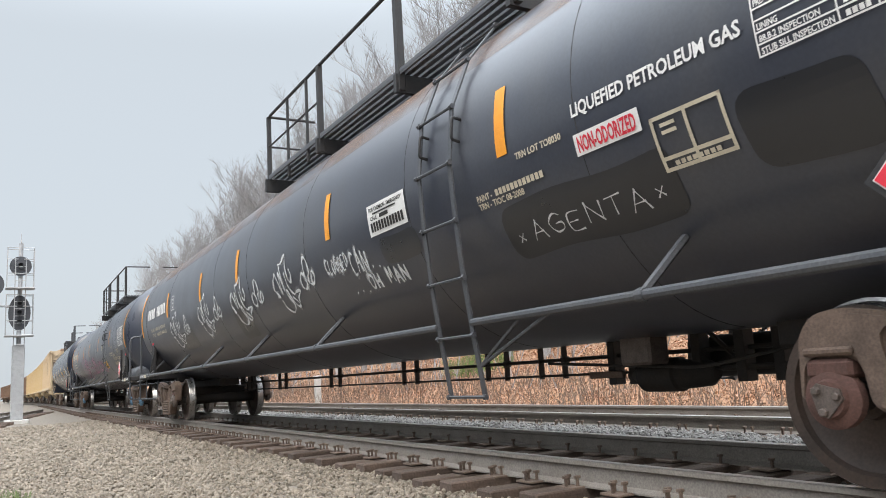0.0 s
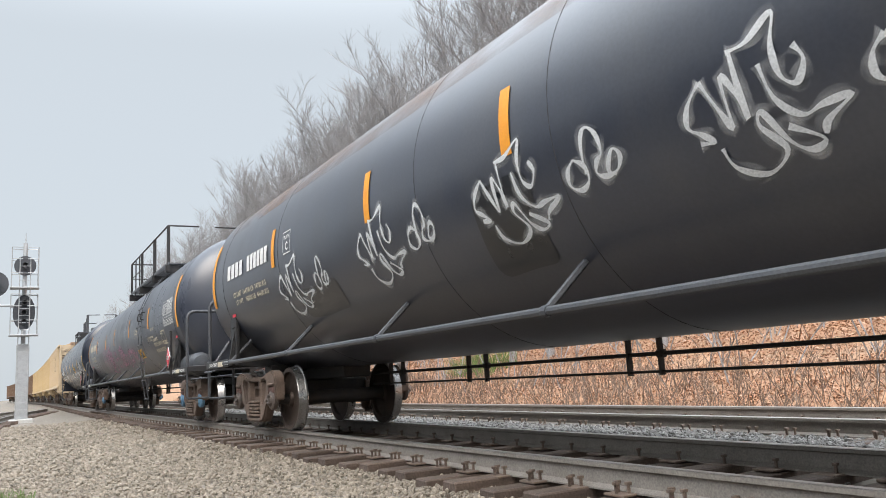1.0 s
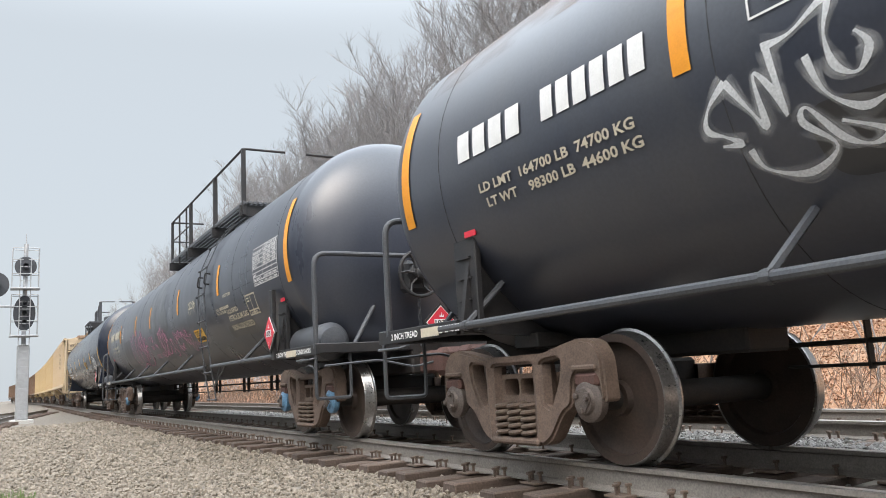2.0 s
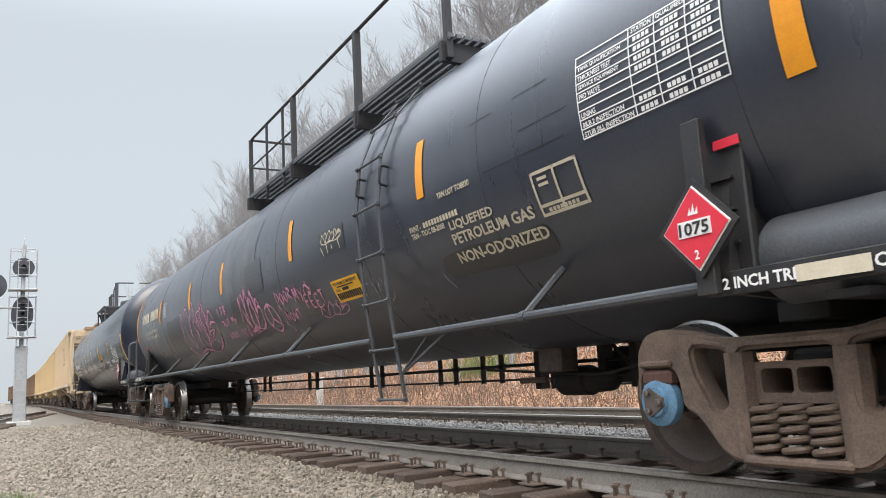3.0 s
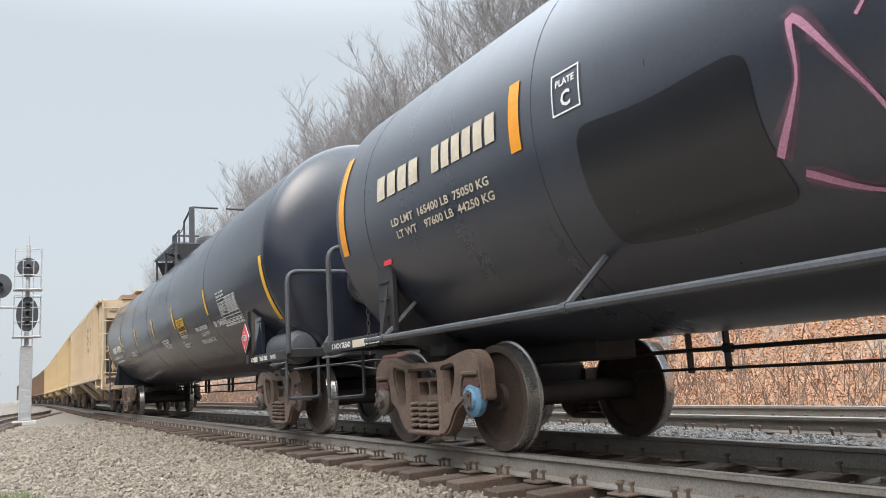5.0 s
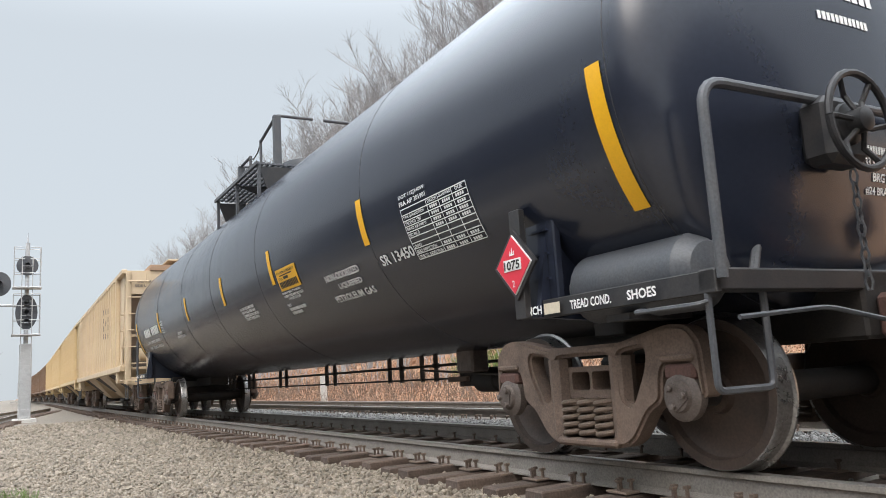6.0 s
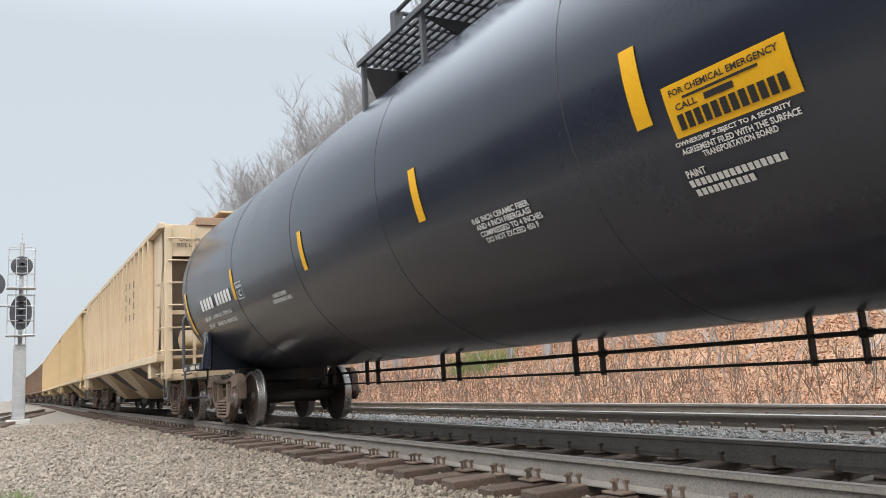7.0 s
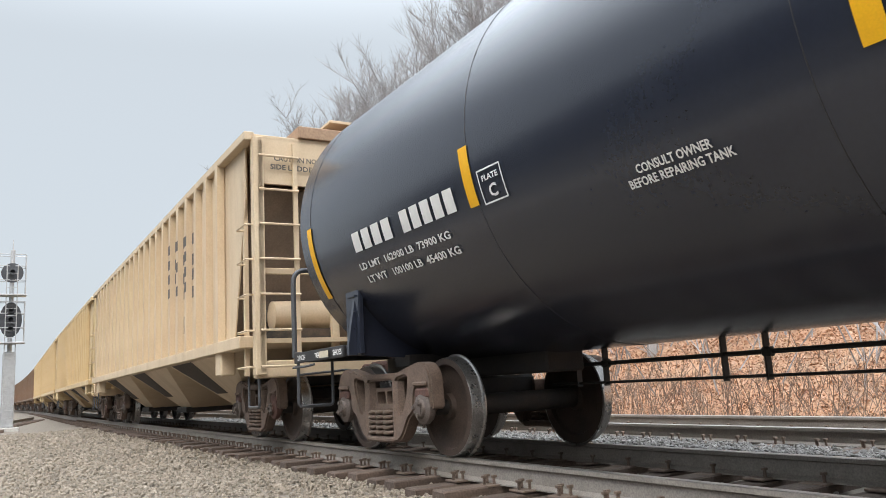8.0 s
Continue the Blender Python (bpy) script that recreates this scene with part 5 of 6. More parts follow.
        part("air_tank", lathe([(0.05, -0.45), (0.2, -0.4), (0.22, 0.4), (0.05, 0.45)], pose(-0.75, sign * (hl + 0.75), zs + 0.35), 20), paint, car)
        # mottled dark strip and plate low inside the end
        part("soot_streak", box((-1.36, sign * (hl + 0.98) - 0.006, zs - 0.04), (-0.35, sign * (hl + 0.98) + 0.006, zs + 0.16), 0), M_END_DARK, car)
        part("soot_patch", box((-1.3, sign * (hl + 0.5) - 0.01, zs + 0.05), (-0.2, sign * (hl + 0.5) + 0.01, zs + 0.6), 0), M_END_DARK, car, "mottled dark brown plate")
        coupler(car, yo, sign)
    brake_wheel(car, 0.75, -hl - 1.55, 2.5)
    if detail:
        marks = bmesh.new()
        for y, rows in ((-4.1, (2.45, 2.72, 2.98, 3.3)), (-4.75, (2.35, 2.62, 2.95, 3.25)), (-5.4, (2.3, 2.6, 2.85, 3.2))):
            for zz in rows:
                box((-1.606, y, zz), (-1.602, y + 0.16 + 0.12 * (zz > 2.5), zz + 0.19), 0, marks)
        # the emblem runs over the faces of the ribs
        for k, rows in ((3, (2.4, 2.66, 2.92, 3.18)), (4, (2.42, 2.84, 3.22)), (5, (2.46, 2.72, 2.98, 3.26))):
            y = -hl + 0.05 + k * (2 * hl - 0.1) / (n - 1)
            for zz in rows:
                box((-1.704, y - 0.068, zz), (-1.701, y + 0.068, zz + 0.17), 0, marks)
        box((-1.606, -4.9, 1.75), (-1.602, -4.6, 2.05), 0, marks)
        part("side_emblem", marks, M_LETTER, car, "faded dark emblem bars")["kind"] = "stuff"
        bm = bmesh.new()
        add_text(bm, "CAUTION NO", -1.3, zt - 0.3, 0.6, 0.07)
        add_text(bm, "SIDE LADDERS", -1.35, zt - 0.42, 0.7, 0.07)
        bmesh.ops.transform(bm, matrix=pose(0, -hl - 1.436, 0, 90), verts=bm.verts[:])
        part("lettering", bm, M_LETTER, car, smooth=0)["kind"] = "stuff"
    sets = truck(car, -6.95, (M_REDRUST, M_CAP), M_RUST, detail) + truck(car, 6.95, (M_CAP, M_CAP), M_RUST, detail)
    return car, sets


# ---- ground and tracks ----
FAR = 3.756


def rough(x, y, k):
    return noise.noise(Vector((x * k, y * k, 3.7)))


def ground_height(w, y):
    """Cross-section of the ground by distance from the near track's centre."""
    pts = [(-900, -2.0), (-60, -0.6), (-7, -0.34), (-1.9, -0.29), (-1.35, -0.275), (-0.5, -0.265), (0.5, -0.265), (1.4, -0.225), (2.0, -0.17), (2.5, -0.2), (FAR + 1.4, -0.22), (6.3, -0.7), (7.0, -0.6),
           (7.8, -0.15), (11.0, 1.0), (16.0, 2.9), (24.0, 5.2), (60.0, 8.0), (900, 9.0)]
    for (a, p), (b, q) in zip(pts, pts[1:]):
        if w <= b:
            z = p + (q - p) * (w - a) / (b - a)
            break
    else:
        z = pts[-1][1]
    if w > 6.5:
        z += 0.16 * rough(w, y, 0.45) + 0.06 * rough(w, y, 1.7)
    elif abs(w) > 1.4:
        z += 0.025 * rough(w, y, 0.8)
    return z


cols = [-900, -300, -100, -60, -30, -15, -9, -7, -5, -4, -3, -2.4, -1.9, -1.6, -1.35, -0.5, 0.5, 1.4, 2.0, 2.5, 3.7, FAR + 1.4, 5.8, 6.3, 6.7, 7.0, 7.4, 7.8, 8.3, 8.9, 9.5, 10.2, 11, 12, 13, 14.5, 16, 18, 20, 24, 32, 45, 60, 120, 300, 900]
rows_y = [-400, -120, -40, -15] + [k * 0.8 for k in range(-5, 60)] + [48 + k * 4 for k in range(22)] + [150, 180, 240, 400, 900]
bm = bmesh.new()
grid = []
for y in rows_y:
    cx = line(min(max(y, 0), 170))[0]
    grid.append([bm.verts.new((cx + w, y, ground_height(w, y))) for w in cols])
for a, b in zip(grid, grid[1:]):
    for k in range(len(cols) - 1):
        f = bm.faces.new((a[k], a[k + 1], b[k + 1], b[k]))
        # unseen ground beyond -7 is darkened so the tanks reflect less of it
        f.material_index = 2 if cols[k] < -7 else 0 if cols[k] < 6.3 else 1
ground = tagged(new("ground", mesh_of("ground", bm, [M_BALLAST, M_BANK, M_UNSEEN_SOIL], 60)), "gravel trackside with a leaf-covered bank beyond", kind="structure")

RAIL = [(-0.07, -0.184), (0.07, -0.184), (0.07, -0.172), (0.012, -0.15), (0.012, -0.045), (0.037, -0.035), (0.037, -0.006), (0.028, 0), (-0.028, 0), (-0.037, -0.006), (-0.037, -0.035), (-0.012, -0.045), (-0.012, -0.15), (-0.07, -0.172)]
RAIL_SLOTS = [0, 0, 0, 0, 0, 0, 1, 1, 1, 0, 0, 0, 0, 0]


def tie_bm():
    bm = box((-1.3, -0.115, -0.37), (1.3, 0.115, -0.19), 0.012)
    for v in bm.verts:
        v.co.x += 0.02 * rough(v.co.y * 9, v.co.z * 9, 1)
    return bm


def tie_plate_bm():
    bm = box((-0.19, -0.1, -0.192), (0.19, 0.1, -0.174), 0.004)
    for x, y in ((-0.095, -0.05), (0.095, 0.05), (-0.095, 0.055), (-0.16, 0.0)):
        box((x - 0.009, y - 0.009, -0.19), (x + 0.009, y + 0.009, -0.118), 0, bm)
        box((x - 0.022, y - 0.016, -0.12), (x + 0.022, y + 0.016, -0.1), 0.003, bm)
    return bm


def track(name, w, label, y0, y1, tie_end, plates_to, z=0.0, offset=None):
    """Two rails on wooden ties; offset(y) moves the line sideways along its length."""
    t = tagged(new(name), label, kind="structure")

    def where(y, d, zz):
        o = offset(y) if offset else 0.0
        return on_line(y, w + d + o, zz)

    for d in (-0.7525, 0.7525):
        sweep("rail", RAIL, d, y0, y1, 1.5, [M_RAIL, M_RAILTOP], RAIL_SLOTS, t, z, where)
    tie, tp = shared("tie", tie_bm, [M_TIE], 0), shared("tie_plate", tie_plate_bm, [M_PLATE], 0)
    y, k = y0 + 0.3, 0
    while y < tie_end:
        ob = put("tie", tie, t, where(y, 0.05 * math.sin(k * 7.3), z + 0.012 * math.sin(k * 3.1)) @ pose(0, 0, 0, 0, 0, 1.5 * math.sin(k * 5.7)))
        if y < plates_to:
            for d in (-0.7525, 0.7525):
                put("tie_plate", tp, t, where(y, d, z) @ pose(0, 0, 0, 0, 0, 0 if d < 0 else 180))
        y += 0.495
        k += 1
    return t


track("near_track", 0.0, "brown steel rails on weathered wooden ties", -12.0, 250.0, 105.0, 42.0)
track("far_track", FAR, "second pair of rails beside the leafy bank", -12.0, 250.0, 60.0, 25.0)
track("siding_track", 0.0, "rusty siding rails joining the main track", 20.0, 57.0, 57.0, 20.0, -0.02, lambda y: -5.2 + 0.0865 * (y - 38) + 0.0018 * max(0, y - 38) ** 2)

# ---- ballast stones ----
PHI = (1 + 5 ** 0.5) / 2
ICO_V = np.array([(-1, PHI, 0), (1, PHI, 0), (-1, -PHI, 0), (1, -PHI, 0), (0, -1, PHI), (0, 1, PHI), (0, -1, -PHI), (0, 1, -PHI), (PHI, 0, -1), (PHI, 0, 1), (-PHI, 0, -1), (-PHI, 0, 1)]) / 1.902
ICO_F = np.array([(0, 11, 5), (0, 5, 1), (0, 1, 7), (0, 7, 10), (0, 10, 11), (1, 5, 9), (5, 11, 4), (11, 10, 2), (10, 7, 6), (7, 1, 8), (3, 9, 4), (3, 4, 2), (3, 2, 6), (3, 6, 8), (3, 8, 9), (4, 9, 5), (2, 4, 11), (6, 2, 10), (8, 6, 7), (9, 8, 1)])


def stones(name, patches, mat, label, seed):
    """Patches (w0, w1, y0, y1, per square metre, half size, lift)."""
    rng = np.random.default_rng(seed)
    V, F, count = [], [], 0
    for w0, w1, y0, y1, dens, size, lift in patches:
        n = int((w1 - w0) * (y1 - y0) * dens)
        w, y = rng.uniform(w0, w1, n), rng.uniform(y0, y1, n)
        sz = size * rng.uniform(0.55, 1.35, (n, 1, 1)) * rng.uniform(0.6, 1.25, (n, 1, 3))
        sh = ICO_V[None] * rng.uniform(0.65, 1.2, (n, 12, 1)) * sz
        a, b = rng.uniform(0, 6.283, n), rng.uniform(-0.9, 0.9, n)
        ca, sa, cb, sb = np.cos(a), np.sin(a), np.cos(b), np.sin(b)
        x1, y1_, z1 = sh[..., 0], sh[..., 1] * cb[:, None] - sh[..., 2] * sb[:, None], sh[..., 1] * sb[:, None] + sh[..., 2] * cb[:, None]
        x2, y2 = x1 * ca[:, None] - y1_ * sa[:, None], x1 * sa[:, None] + y1_ * ca[:, None]
        cx = np.array([line(q)[0] for q in y])
        cz = np.array([ground_height(p, q) for p, q in zip(w, y)]) + lift + rng.uniform(-0.012, 0.016, n)
        V.append(np.stack([x2 + (cx + w)[:, None], y2 + y[:, None], z1 + cz[:, None]], -1).reshape(-1, 3))
        F.append((ICO_F[None] + (np.arange(n) * 12 + count)[:, None, None]).reshape(-1, 3))
        count += n * 12
    V, F = np.concatenate(V), np.concatenate(F)
    me = bpy.data.meshes.new(name)
    me.from_pydata(V.tolist(), [], F.tolist())
    me.materials.append(mat)
    return tagged(new(name, me), label, "gravel", kind="stuff")


stones("gravel", [(-5.2, -1.2, 4.0, 11, 680, 0.0225, 0.004), (-5.6, -1.22, 11, 20, 250, 0.031, 0.006), (-6.0, -1.25, 20, 32, 80, 0.045, 0.008),
                  (-1.25, -0.85, 2.5, 16, 420, 0.022, 0.004)], M_STONE, "loose tan crushed-stone ballast", 3)
stones("grey_gravel", [(1.05, 2.9, 2.0, 14, 340, 0.028, 0.012), (1.1, 2.9, 14, 30, 170, 0.04, 0.012), (-0.66, 0.66, 2.0, 14, 130, 0.024, 0.0), (FAR + 0.9, FAR + 1.5, 2, 30, 120, 0.035, 0.01)], M_STONE2, "grey crushed stone between the tracks", 4)


# ---- leaf litter, brush, grass ----
def litter(name, n, w_rng, y_rng, size, mat, label, seed):
    rng = np.random.default_rng(seed)
    V, F = [], []
    for k in range(n):
        u = rng.random()
        w, y = w_rng[0] + (w_rng[1] - w_rng[0]) * u ** 1.2, rng.uniform(*y_rng)
        c = Vector((line(y)[0] + w, y, ground_height(w, y) + rng.uniform(0.0, 0.05)))
        m = Euler((rng.uniform(-0.9, 0.9), rng.uniform(-0.9, 0.9), rng.uniform(0, 6.28))).to_matrix()
        s = size * rng.uniform(0.6, 1.4)
        b = len(V)
        V += [c + m @ Vector(p) * s for p in ((-0.5, 0, 0), (0, -0.33, 0.08), (0.55, 0, 0), (0, 0.33, 0.1))]
        F.append((b, b + 1, b + 2, b + 3))
    me = bpy.data.meshes.new(name)
    me.from_pydata(V, [], F)
    me.materials.append(mat)
    return tagged(new(name, me), label, "leaves", kind="stuff")


litter("leaf_litter", 70000, (6.6, 13.5), (4.0, 34.0), 0.06, M_LEAF, "dry orange-brown fallen leaves on the bank", 5)
litter("far_leaf_litter", 20000, (6.6, 13.0), (34.0, 70.0), 0.09, M_LEAF, "dry fallen leaves further along the bank", 6)


litter("pale_leaf_litter", 24000, (6.6, 13.0), (4.0, 40.0), 0.06, M_LEAF2, "pale dry leaves scattered over the bank", 16)


def stems(name, n, w_rng, y_rng, height, thick, mat, label, seed, category="brush", forks=3):
    """Thin bare stems that lean and fork."""
    rng = np.random.default_rng(seed)
    V, F = [], []

    def rod(p, q, r0, r1):
        d = (q - p).normalized()
        a = d.orthogonal().normalized()
        b = d.cross(a)
        i = len(V)
        for c, r in ((p, r0), (q, r1)):
            for k in range(3):
                V.append(c + (a * math.cos(2.094 * k) + b * math.sin(2.094 * k)) * r)
        for k in range(3):
            F.append((i + k, i + (k + 1) % 3, i + 3 + (k + 1) % 3, i + 3 + k))

    for k in range(n):
        w, y = rng.uniform(*w_rng), rng.uniform(*y_rng)
        p = Vector((line(y)[0] + w, y, ground_height(w, y) - 0.03))
        h = height * rng.uniform(0.35, 1.3)
        d = Vector((rng.normal(0, 0.35), rng.normal(0, 0.35), 1)).normalized()
        q = p + d * h * 0.5
        d2 = (d + Vector((rng.normal(0, 0.25), rng.normal(0, 0.25), 0))).normalized()
        e = q + d2 * h * 0.5
        rod(p, q, thick, thick * 0.75)
        rod(q, e, thick * 0.75, thick * 0.25)
        for _ in range(forks):
            f = q + (e - q) * rng.uniform(0, 0.7)
            rod(f, f + (d2 + Vector((rng.normal(0, 0.6), rng.normal(0, 0.6), 0.1))).normalized() * h * rng.uniform(0.15, 0.4), thick * 0.5, thick * 0.2)
    me = bpy.data.meshes.new(name)
    me.from_pydata(V, [], F)
    me.materials.append(mat)
    return tagged(new(name, me), label, category, kind="stuff")


stems("dead_brush", 4200, (6.2, 9.2), (5, 60), 0.8, 0.008, M_TWIG, "tangled dead weeds along the ditch", 7)
stems("saplings", 520, (8.2, 14), (4, 70), 2.2, 0.02, M_BARK, "thin bare saplings on the bank", 8, "saplings", 4)
stems("fallen_branches", 220, (7.5, 15), (5, 45), 1.0, 0.016, M_TWIG, "fallen twigs among the leaves", 9, "twigs", 2)
stems("grass_tuft", 260, (-4.75, -4.2), (8.3, 9.4), 0.13, 0.004, M_GRASS, "small green grass tuft in the gravel", 10, "grass", 1)
stems("green_shrub", 240, (9.5, 11.0), (22, 25), 0.7, 0.012, M_GRASS, "low green shrub on the bank", 12, "shrub", 4)


# ---- bare trees ----
def tree_mesh(seed, tall):
    """Trunk and crown of one bare tree as two vertex lists."""
    rng = random.Random(seed)
    trunk, crown = ([], []), ([], [])

    def limb(store, p, d, length, r, sides, steps, bend):
        V, F = store
        path, q = [p.copy()], p.copy()
        dd = d.copy()
        for _ in range(steps):
            dd = (dd + Vector((rng.gauss(0, bend), rng.gauss(0, bend), 0.06))).normalized()
            q = q + dd * length / steps
            path.append(q.copy())
        i0 = len(V)
        for k, c in enumerate(path):
            t = (path[min(k + 1, steps)] - path[max(k - 1, 0)]).normalized()
            a = t.orthogonal().normalized()
            b = t.cross(a)
            rr = r * (1 - 0.8 * k / steps)
            for s in range(sides):
                an = 6.28319 * s / sides
                V.append(c + (a * math.cos(an) + b * math.sin(an)) * rr)
        for k in range(steps):
            for s in range(sides):
                F.append((i0 + k * sides + s, i0 + k * sides + (s + 1) % sides, i0 + (k + 1) * sides + (s + 1) % sides, i0 + (k + 1) * sides + s))
        return path

    main = limb(trunk, Vector((0, 0, -0.4)), Vector((rng.gauss(0, 0.03), rng.gauss(0, 0.03), 1)).normalized(), tall * 0.8, 0.0085 * tall, 8, 9, 0.035)
    n1 = 18
    for k in range(n1):
        f = 0.24 + 0.74 * k / (n1 - 1)
        i = min(int(f * 9), 8)
        p = main[i].lerp(main[i + 1], f * 9 - i) if f < 1 else main[9]
        an = k * 2.4 + rng.random()
        d = Vector((math.cos(an), math.sin(an), rng.uniform(0.95, 1.9))).normalized()
        l1 = tall * (0.45 - 0.27 * f) * rng.uniform(0.8, 1.25)
        b1 = limb(crown, p, d, l1, 0.0034 * tall * (1.15 - 0.6 * f), 5, 5, 0.1)
        for j in range(8):
            g = 0.16 + 0.82 * j / 7
            i = min(int(g * 5), 4)
            p2 = b1[i].lerp(b1[i + 1], g * 5 - i)
            d2 = ((b1[i + 1] - b1[i]).normalized() + Vector((rng.gauss(0, 0.55), rng.gauss(0, 0.55), rng.uniform(0, 0.5)))).normalized()
            b2 = limb(crown, p2, d2, l1 * rng.uniform(0.3, 0.46), 0.018, 4, 4, 0.13)
            for h in range(9):
                e = 0.12 + 0.86 * h / 8
                i = min(int(e * 4), 3)
                p3 = b2[i].lerp(b2[i + 1], e * 4 - i)
                d3 = ((b2[i + 1] - b2[i]).normalized() + Vector((rng.gauss(0, 0.6), rng.gauss(0, 0.6), rng.uniform(0, 0.5)))).normalized()
                b3 = limb(crown, p3, d3, l1 * rng.uniform(0.17, 0.28), 0.011, 3, 2, 0.1)
                for _ in range(2):
                    d4 = (d3 + Vector((rng.gauss(0, 0.6), rng.gauss(0, 0.6), rng.uniform(0, 0.4)))).normalized()
                    limb(crown, b3[0].lerp(b3[1], rng.uniform(0.3, 0.9)), d4, l1 * rng.uniform(0.1, 0.18), 0.009, 3, 1, 0)
    return trunk, crown


trees = []
for k in range(5):
    tall = (16.6, 17.2, 16.0, 17.4, 16.3)[k]
    t = new("bare_tree")
    for nm, (V, F) in zip(("trunk", "crown"), tree_mesh(20 + k, tall)):
        me = bpy.data.meshes.new(nm)
        me.from_pydata(V, [], F)
        me.materials.append(M_BARK)
        me.shade_smooth()
        o = new(nm, me)
        o.parent = t
    tagged(t, "tall leafless tree with fine grey twigs", "tree", "trees on the bank")
    trees.append(t)
rng = random.Random(11)
spots = []
y = 9.0
while y < 92:
    spots.append((rng.uniform(10.6, 13.6), y, 0.95))
    y += rng.uniform(1.5, 2.5) * (1 + y / 160)
y = 40.0
while y < 80:
    spots.append((rng.uniform(13.5, 18), y, 0.95))
    y += rng.uniform(3.5, 6.0)
for k in range(6):
    spots.append((-34 + k * 5.2 + rng.uniform(-1.5, 1.5), 175 + rng.uniform(-15, 25), 0.72))
for k in range(5):
    spots.append((10 + rng.uniform(-2, 6), 110 + k * 12, 0.75))
for k, (w, y, sc) in enumerate(spots):
    x = line(min(y, 150))[0] + w
    m = pose(x, y, ground_height(w, y) - 0.05, 0, 0, rng.uniform(0, 360)) @ Matrix.Scale(sc * rng.uniform(0.93, 1.05), 4)
    if k < 5:
        ob = trees[k]
        ob.matrix_basis = m
    else:
        src = trees[k % 5]
        ob = copy_thing(src, m)
        ob.scale = m.to_scale()

# ---- unseen dark woods, added to close the side away from the trains and darken tank reflections ----
bm = bmesh.new()
edge = []
for k in range(90):
    y = -70 + k * 1.4
    top = 7.5 + 2.2 * rough(0.3, y, 0.11) + 1.5 * rough(7.0, y, 0.6)
    edge.append([bm.verts.new((-17.5 + dx + 1.2 * rough(dx, y, 0.35), y, zz)) for dx, zz in ((2.5, -0.8), (1.2, 2.0), (0.6, 4.5), (-0.5, top), (-4.0, top - 0.5), (-6.0, -0.8))])
for a, b in zip(edge, edge[1:]):
    for i in range(5):
        bm.faces.new((a[i], b[i], b[i + 1], a[i + 1]))
for e in (edge[0], edge[-1]):
    bm.faces.new(e)
bmesh.ops.recalc_face_normals(bm, faces=bm.faces[:])
tagged(new("backdrop", mesh_of("backdrop", bm, [M_WOODS], 60)), "unseen dark wooded edge added behind the camera", kind="structure")

# ---- trackside signal and marker post ----
sig = tagged(new("railway_signal"), "grey steel signal mast with round black target heads", "signal")
sig.matrix_basis = pose(0.9, 37.4, -0.27)
part("base", box((-0.45, -0.45, -0.3), (0.45, 0.45, 0.12), 0.03), M_CONC, sig)
part("lower_mast", box((-0.24, -0.2, 0.1), (0.24, 0.2, 3.2), 0.04), M_SIGNAL, sig)
part("mast", tube([(0, 0, 3.1), (0, 0, 7.55)], 0.09, 12), M_SIGNAL, sig)
part("pinnacle", tube([(0, 0, 7.5), (0, 0, 8.0)], 0.03, 8, None, 0.01), M_SIGNAL, sig)
for zz, tall in ((6.55, 0.42), (4.55, 0.74)):
    o = [(0.42 * math.cos(k * 0.2618), tall * math.sin(k * 0.2618)) for k in range(24)]
    bm = plate(o, [], 0.03)
    bmesh.ops.transform(bm, matrix=pose(0, -0.16, zz, 0, 0, 90), verts=bm.verts[:])
    h = part("signal_head", bm, M_SIGBLACK, sig, "black target plate with hooded lamps")
    for dz in ((0,) if tall < 0.5 else (-0.4, 0, 0.4)):
        part("lamp_hood", lathe([(0.11, 0), (0.12, 0.3), (0.1, 0.3), (0.09, 0.02)], pose(0, -0.17, zz + dz, 0, 0, -90), 16), M_SIGBLACK, h)
    part("head_box", box((-0.16, -0.13, zz - tall * 0.7), (0.16, 0.12, zz + tall * 0.7), 0.03), M_SIGNAL, sig)
    for s in (-1, 1):
        cage = bmesh.new()
        for dz in (-0.95, -0.35, 0.25, 0.75):
            tube(bent([(0, 0.1, zz + dz), (s * 0.5, 0.05, zz + dz), (s * 0.5, -0.5, zz + dz), (s * 0.1, -0.5, zz + dz)], 0.05, 2), 0.018, 5, cage)
        tube([(s * 0.5, -0.5, zz - 0.95), (s * 0.5, -0.5, zz + 0.75)], 0.02, 5, cage)
        tube([(s * 0.5, 0.05, zz - 0.95), (s * 0.5, 0.05, zz + 0.75)], 0.02, 5, cage)
        part("guard_cage", cage, M_SIGNAL, sig, "pale steel guard rails")
    part("service_platform", box((-0.55, -0.55, zz - 1.0), (0.55, 0.15, zz - 0.95), 0.01), M_SIGNAL, sig)
part("arm", tube(bent([(0, 0, 4.85), (-1.05, -0.1, 4.85), (-1.05, -0.1, 5.3)], 0.1), 0.05, 8), M_SIGNAL, sig)
bm = plate([(0.46 * math.cos(k * 0.2618), 0.52 * math.sin(k * 0.2618)) for k in range(24)], [], 0.03)
bmesh.ops.transform(bm, matrix=pose(-1.05, -0.2, 5.75, 0, 0, 90), verts=bm.verts[:])
h = part("signal_head", bm, M_SIGBLACK, sig)
part("lamp_hood", lathe([(0.13, 0), (0.14, 0.32), (0.12, 0.32), (0.1, 0.02)], pose(-1.05, -0.21, 5.75, 0, 0, -90), 16), M_SIGBLACK, h)
lad = bmesh.new()
for x in (-0.2, 0.2):
    tube([(x, -0.42, -0.1), (x, -0.42, 6.9)], 0.02, 5, lad)
ladder = part("mast_ladder", lad, M_SIGNAL, sig)
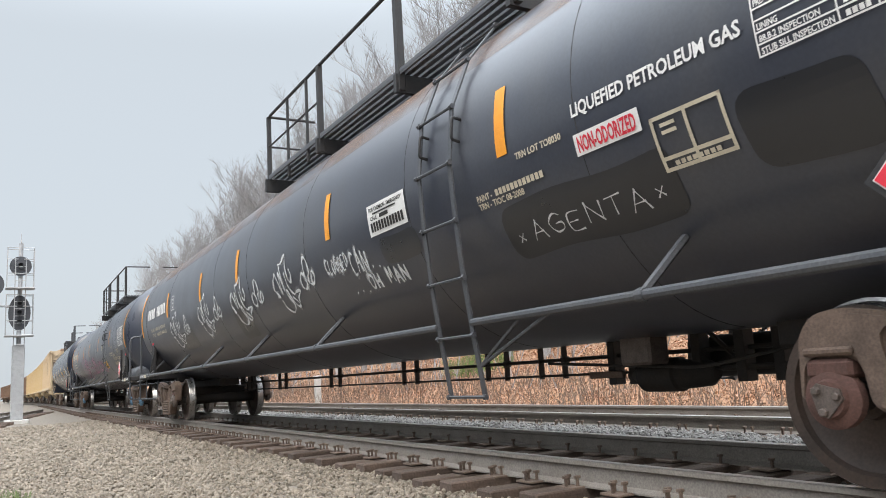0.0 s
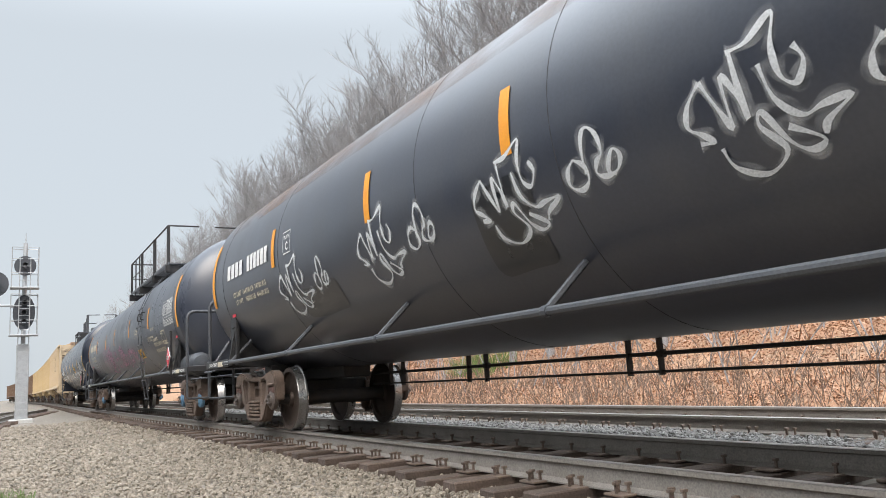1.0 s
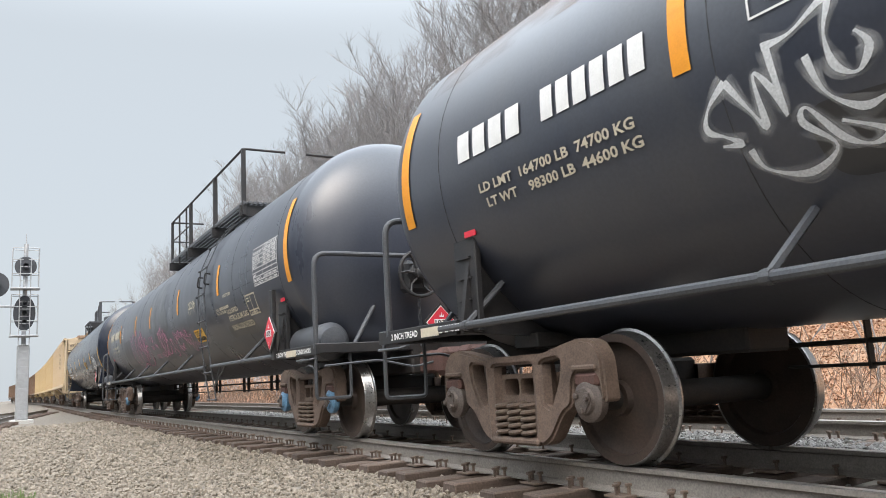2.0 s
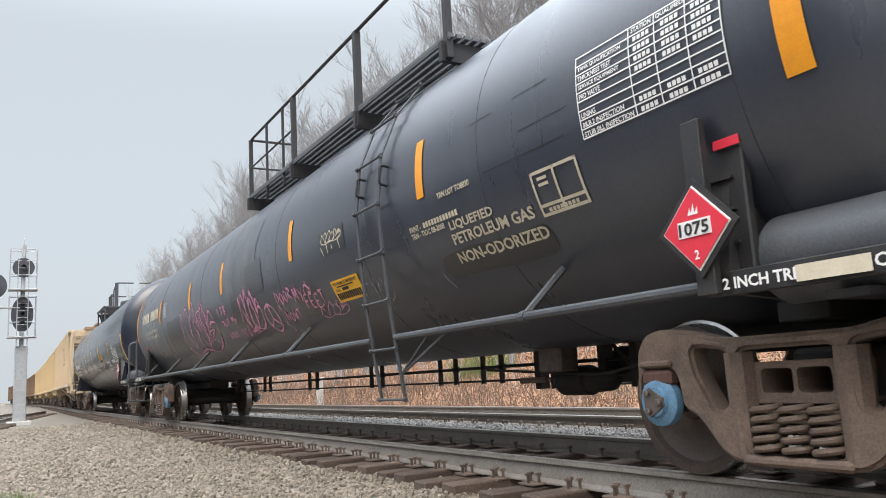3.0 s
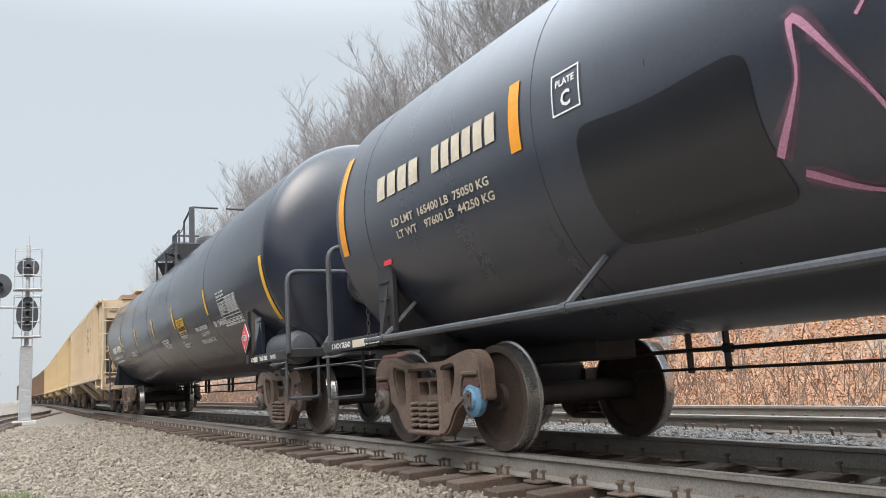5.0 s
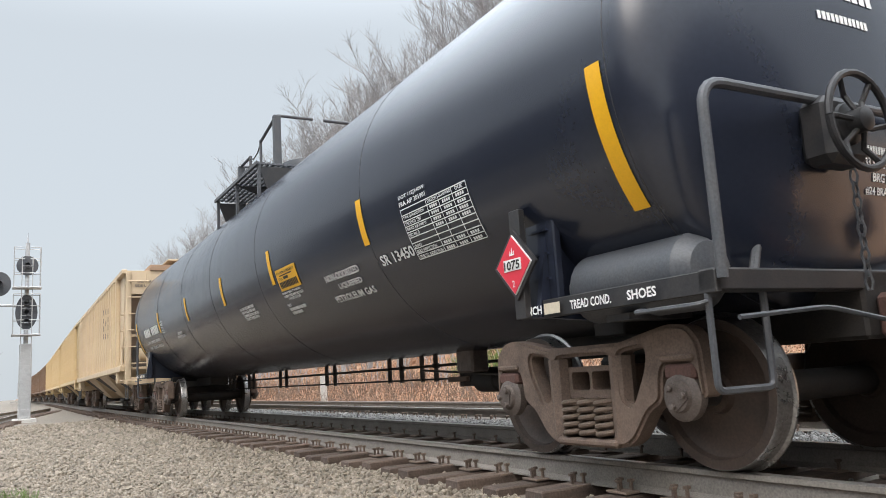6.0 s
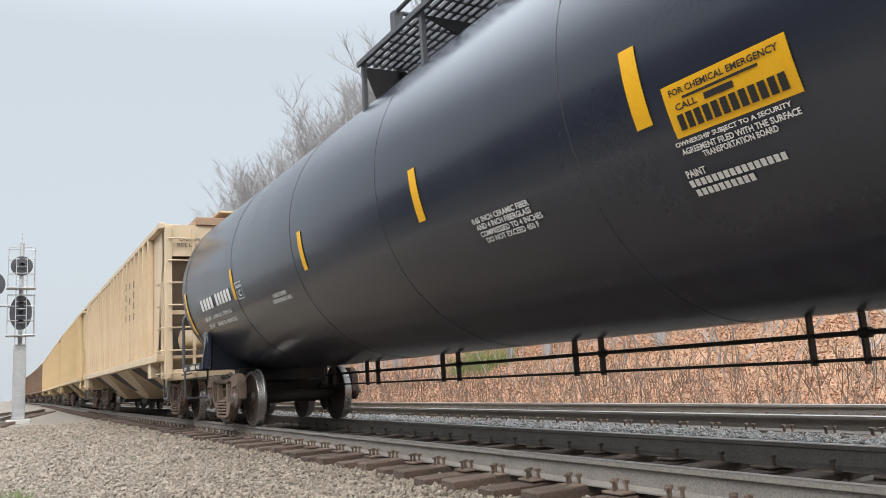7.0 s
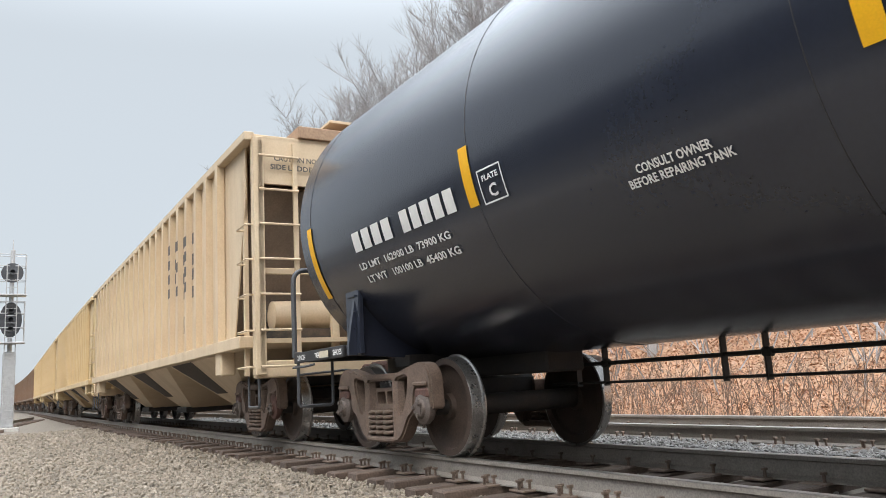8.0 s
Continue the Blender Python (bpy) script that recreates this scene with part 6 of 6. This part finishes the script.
for k in range(22):
    part("rung", tube([(-0.2, -0.42, 0.2 + k * 0.3), (0.2, -0.42, 0.2 + k * 0.3)], 0.012, 5), M_SIGNAL, ladder)

post = tagged(new("marker_post"), "pale concrete marker post by the far track", "post")
px, _ = line(31.5)
post.matrix_basis = pose(px + 7.2, 31.5, ground_height(7.2, 31.5) - 0.05)
part("shaft", box((-0.13, -0.1, 0), (0.13, 0.1, 1.45), 0.03), M_CONC, post)
part("cap", box((-0.16, -0.13, 1.45), (0.16, 0.13, 1.53), 0.03), M_CONC, post)

# ---- the train ----
train = []
car, sets = old_tank_car("a")
train.append((car, 10.24, sets))
tagged(car, "weathered black gas tank car with white graffiti", "tank car", "cars of the train")
car, sets = old_tank_car("b")
train.append((car, 32.56, sets))
tagged(car, "black gas tank car with pink graffiti and blue bearing caps", "tank car", "cars of the train")
car, sets = clean_tank_car()
train.append((car, 54.1, sets))
tagged(car, "clean glossy black gas tank car with yellow strips", "tank car", "cars of the train")
protos = {}
for k in range(10):
    paint = M_TAN if k == 0 else M_TAN2 if k < 4 else M_BROWN
    c = 73.55 + 17.9 * k
    if paint.name not in protos:
        car, sets = hopper_car(paint, k == 0)
        protos[paint.name] = (car, [y for _, y in sets])
        tagged(car, {0: "tan covered hopper car with faded dark emblem", 1: "yellow-tan covered hopper car with ribbed sides", 4: "faded brown covered hopper car"}[k], "hopper car", "cars of the train")
    else:
        src, ys = protos[paint.name]
        car = copy_thing(src, pose(D, c, 0))
        found = sorted((o for o in car.children if o.name.startswith("wheelset")), key=lambda o: o.location.y)
        sets = [(o, o.location.y) for o in found]
    train.append((car, c, sets))


def run(t):
    """Metres that the train has come by t seconds: slowly braking, with the slack of its couplers running in and out."""
    slack = ((0, 0), (0.5, 0.12), (1.0, -0.05), (1.5, -0.12), (2.2, 0.0), (2.8, -0.06), (3.0, 0.16), (3.5, -0.02), (4.0, 0.0), (5.5, 0.02), (6.0, 0.0), (8.0, 0.0))
    for (a, p), (b, q) in zip(slack, slack[1:]):
        if t <= b:
            u = (t - a) / (b - a)
            break
    else:
        u = 1.0
    return 7.0732 * t - 0.0225 * t * t + p + (q - p) * u * u * (3 - 2 * u)


def motions():
    for car, c, sets in train:
        walk(car, [(0.1 * k, on_line(c - run(0.1 * k))) for k in range(81)])
        for w, y in sets:
            walk(w, [(k / 15, pose(0, y, 0.457, math.degrees(run(k / 15) / 0.457) + 40 * y)) for k in range(121)])


motions()
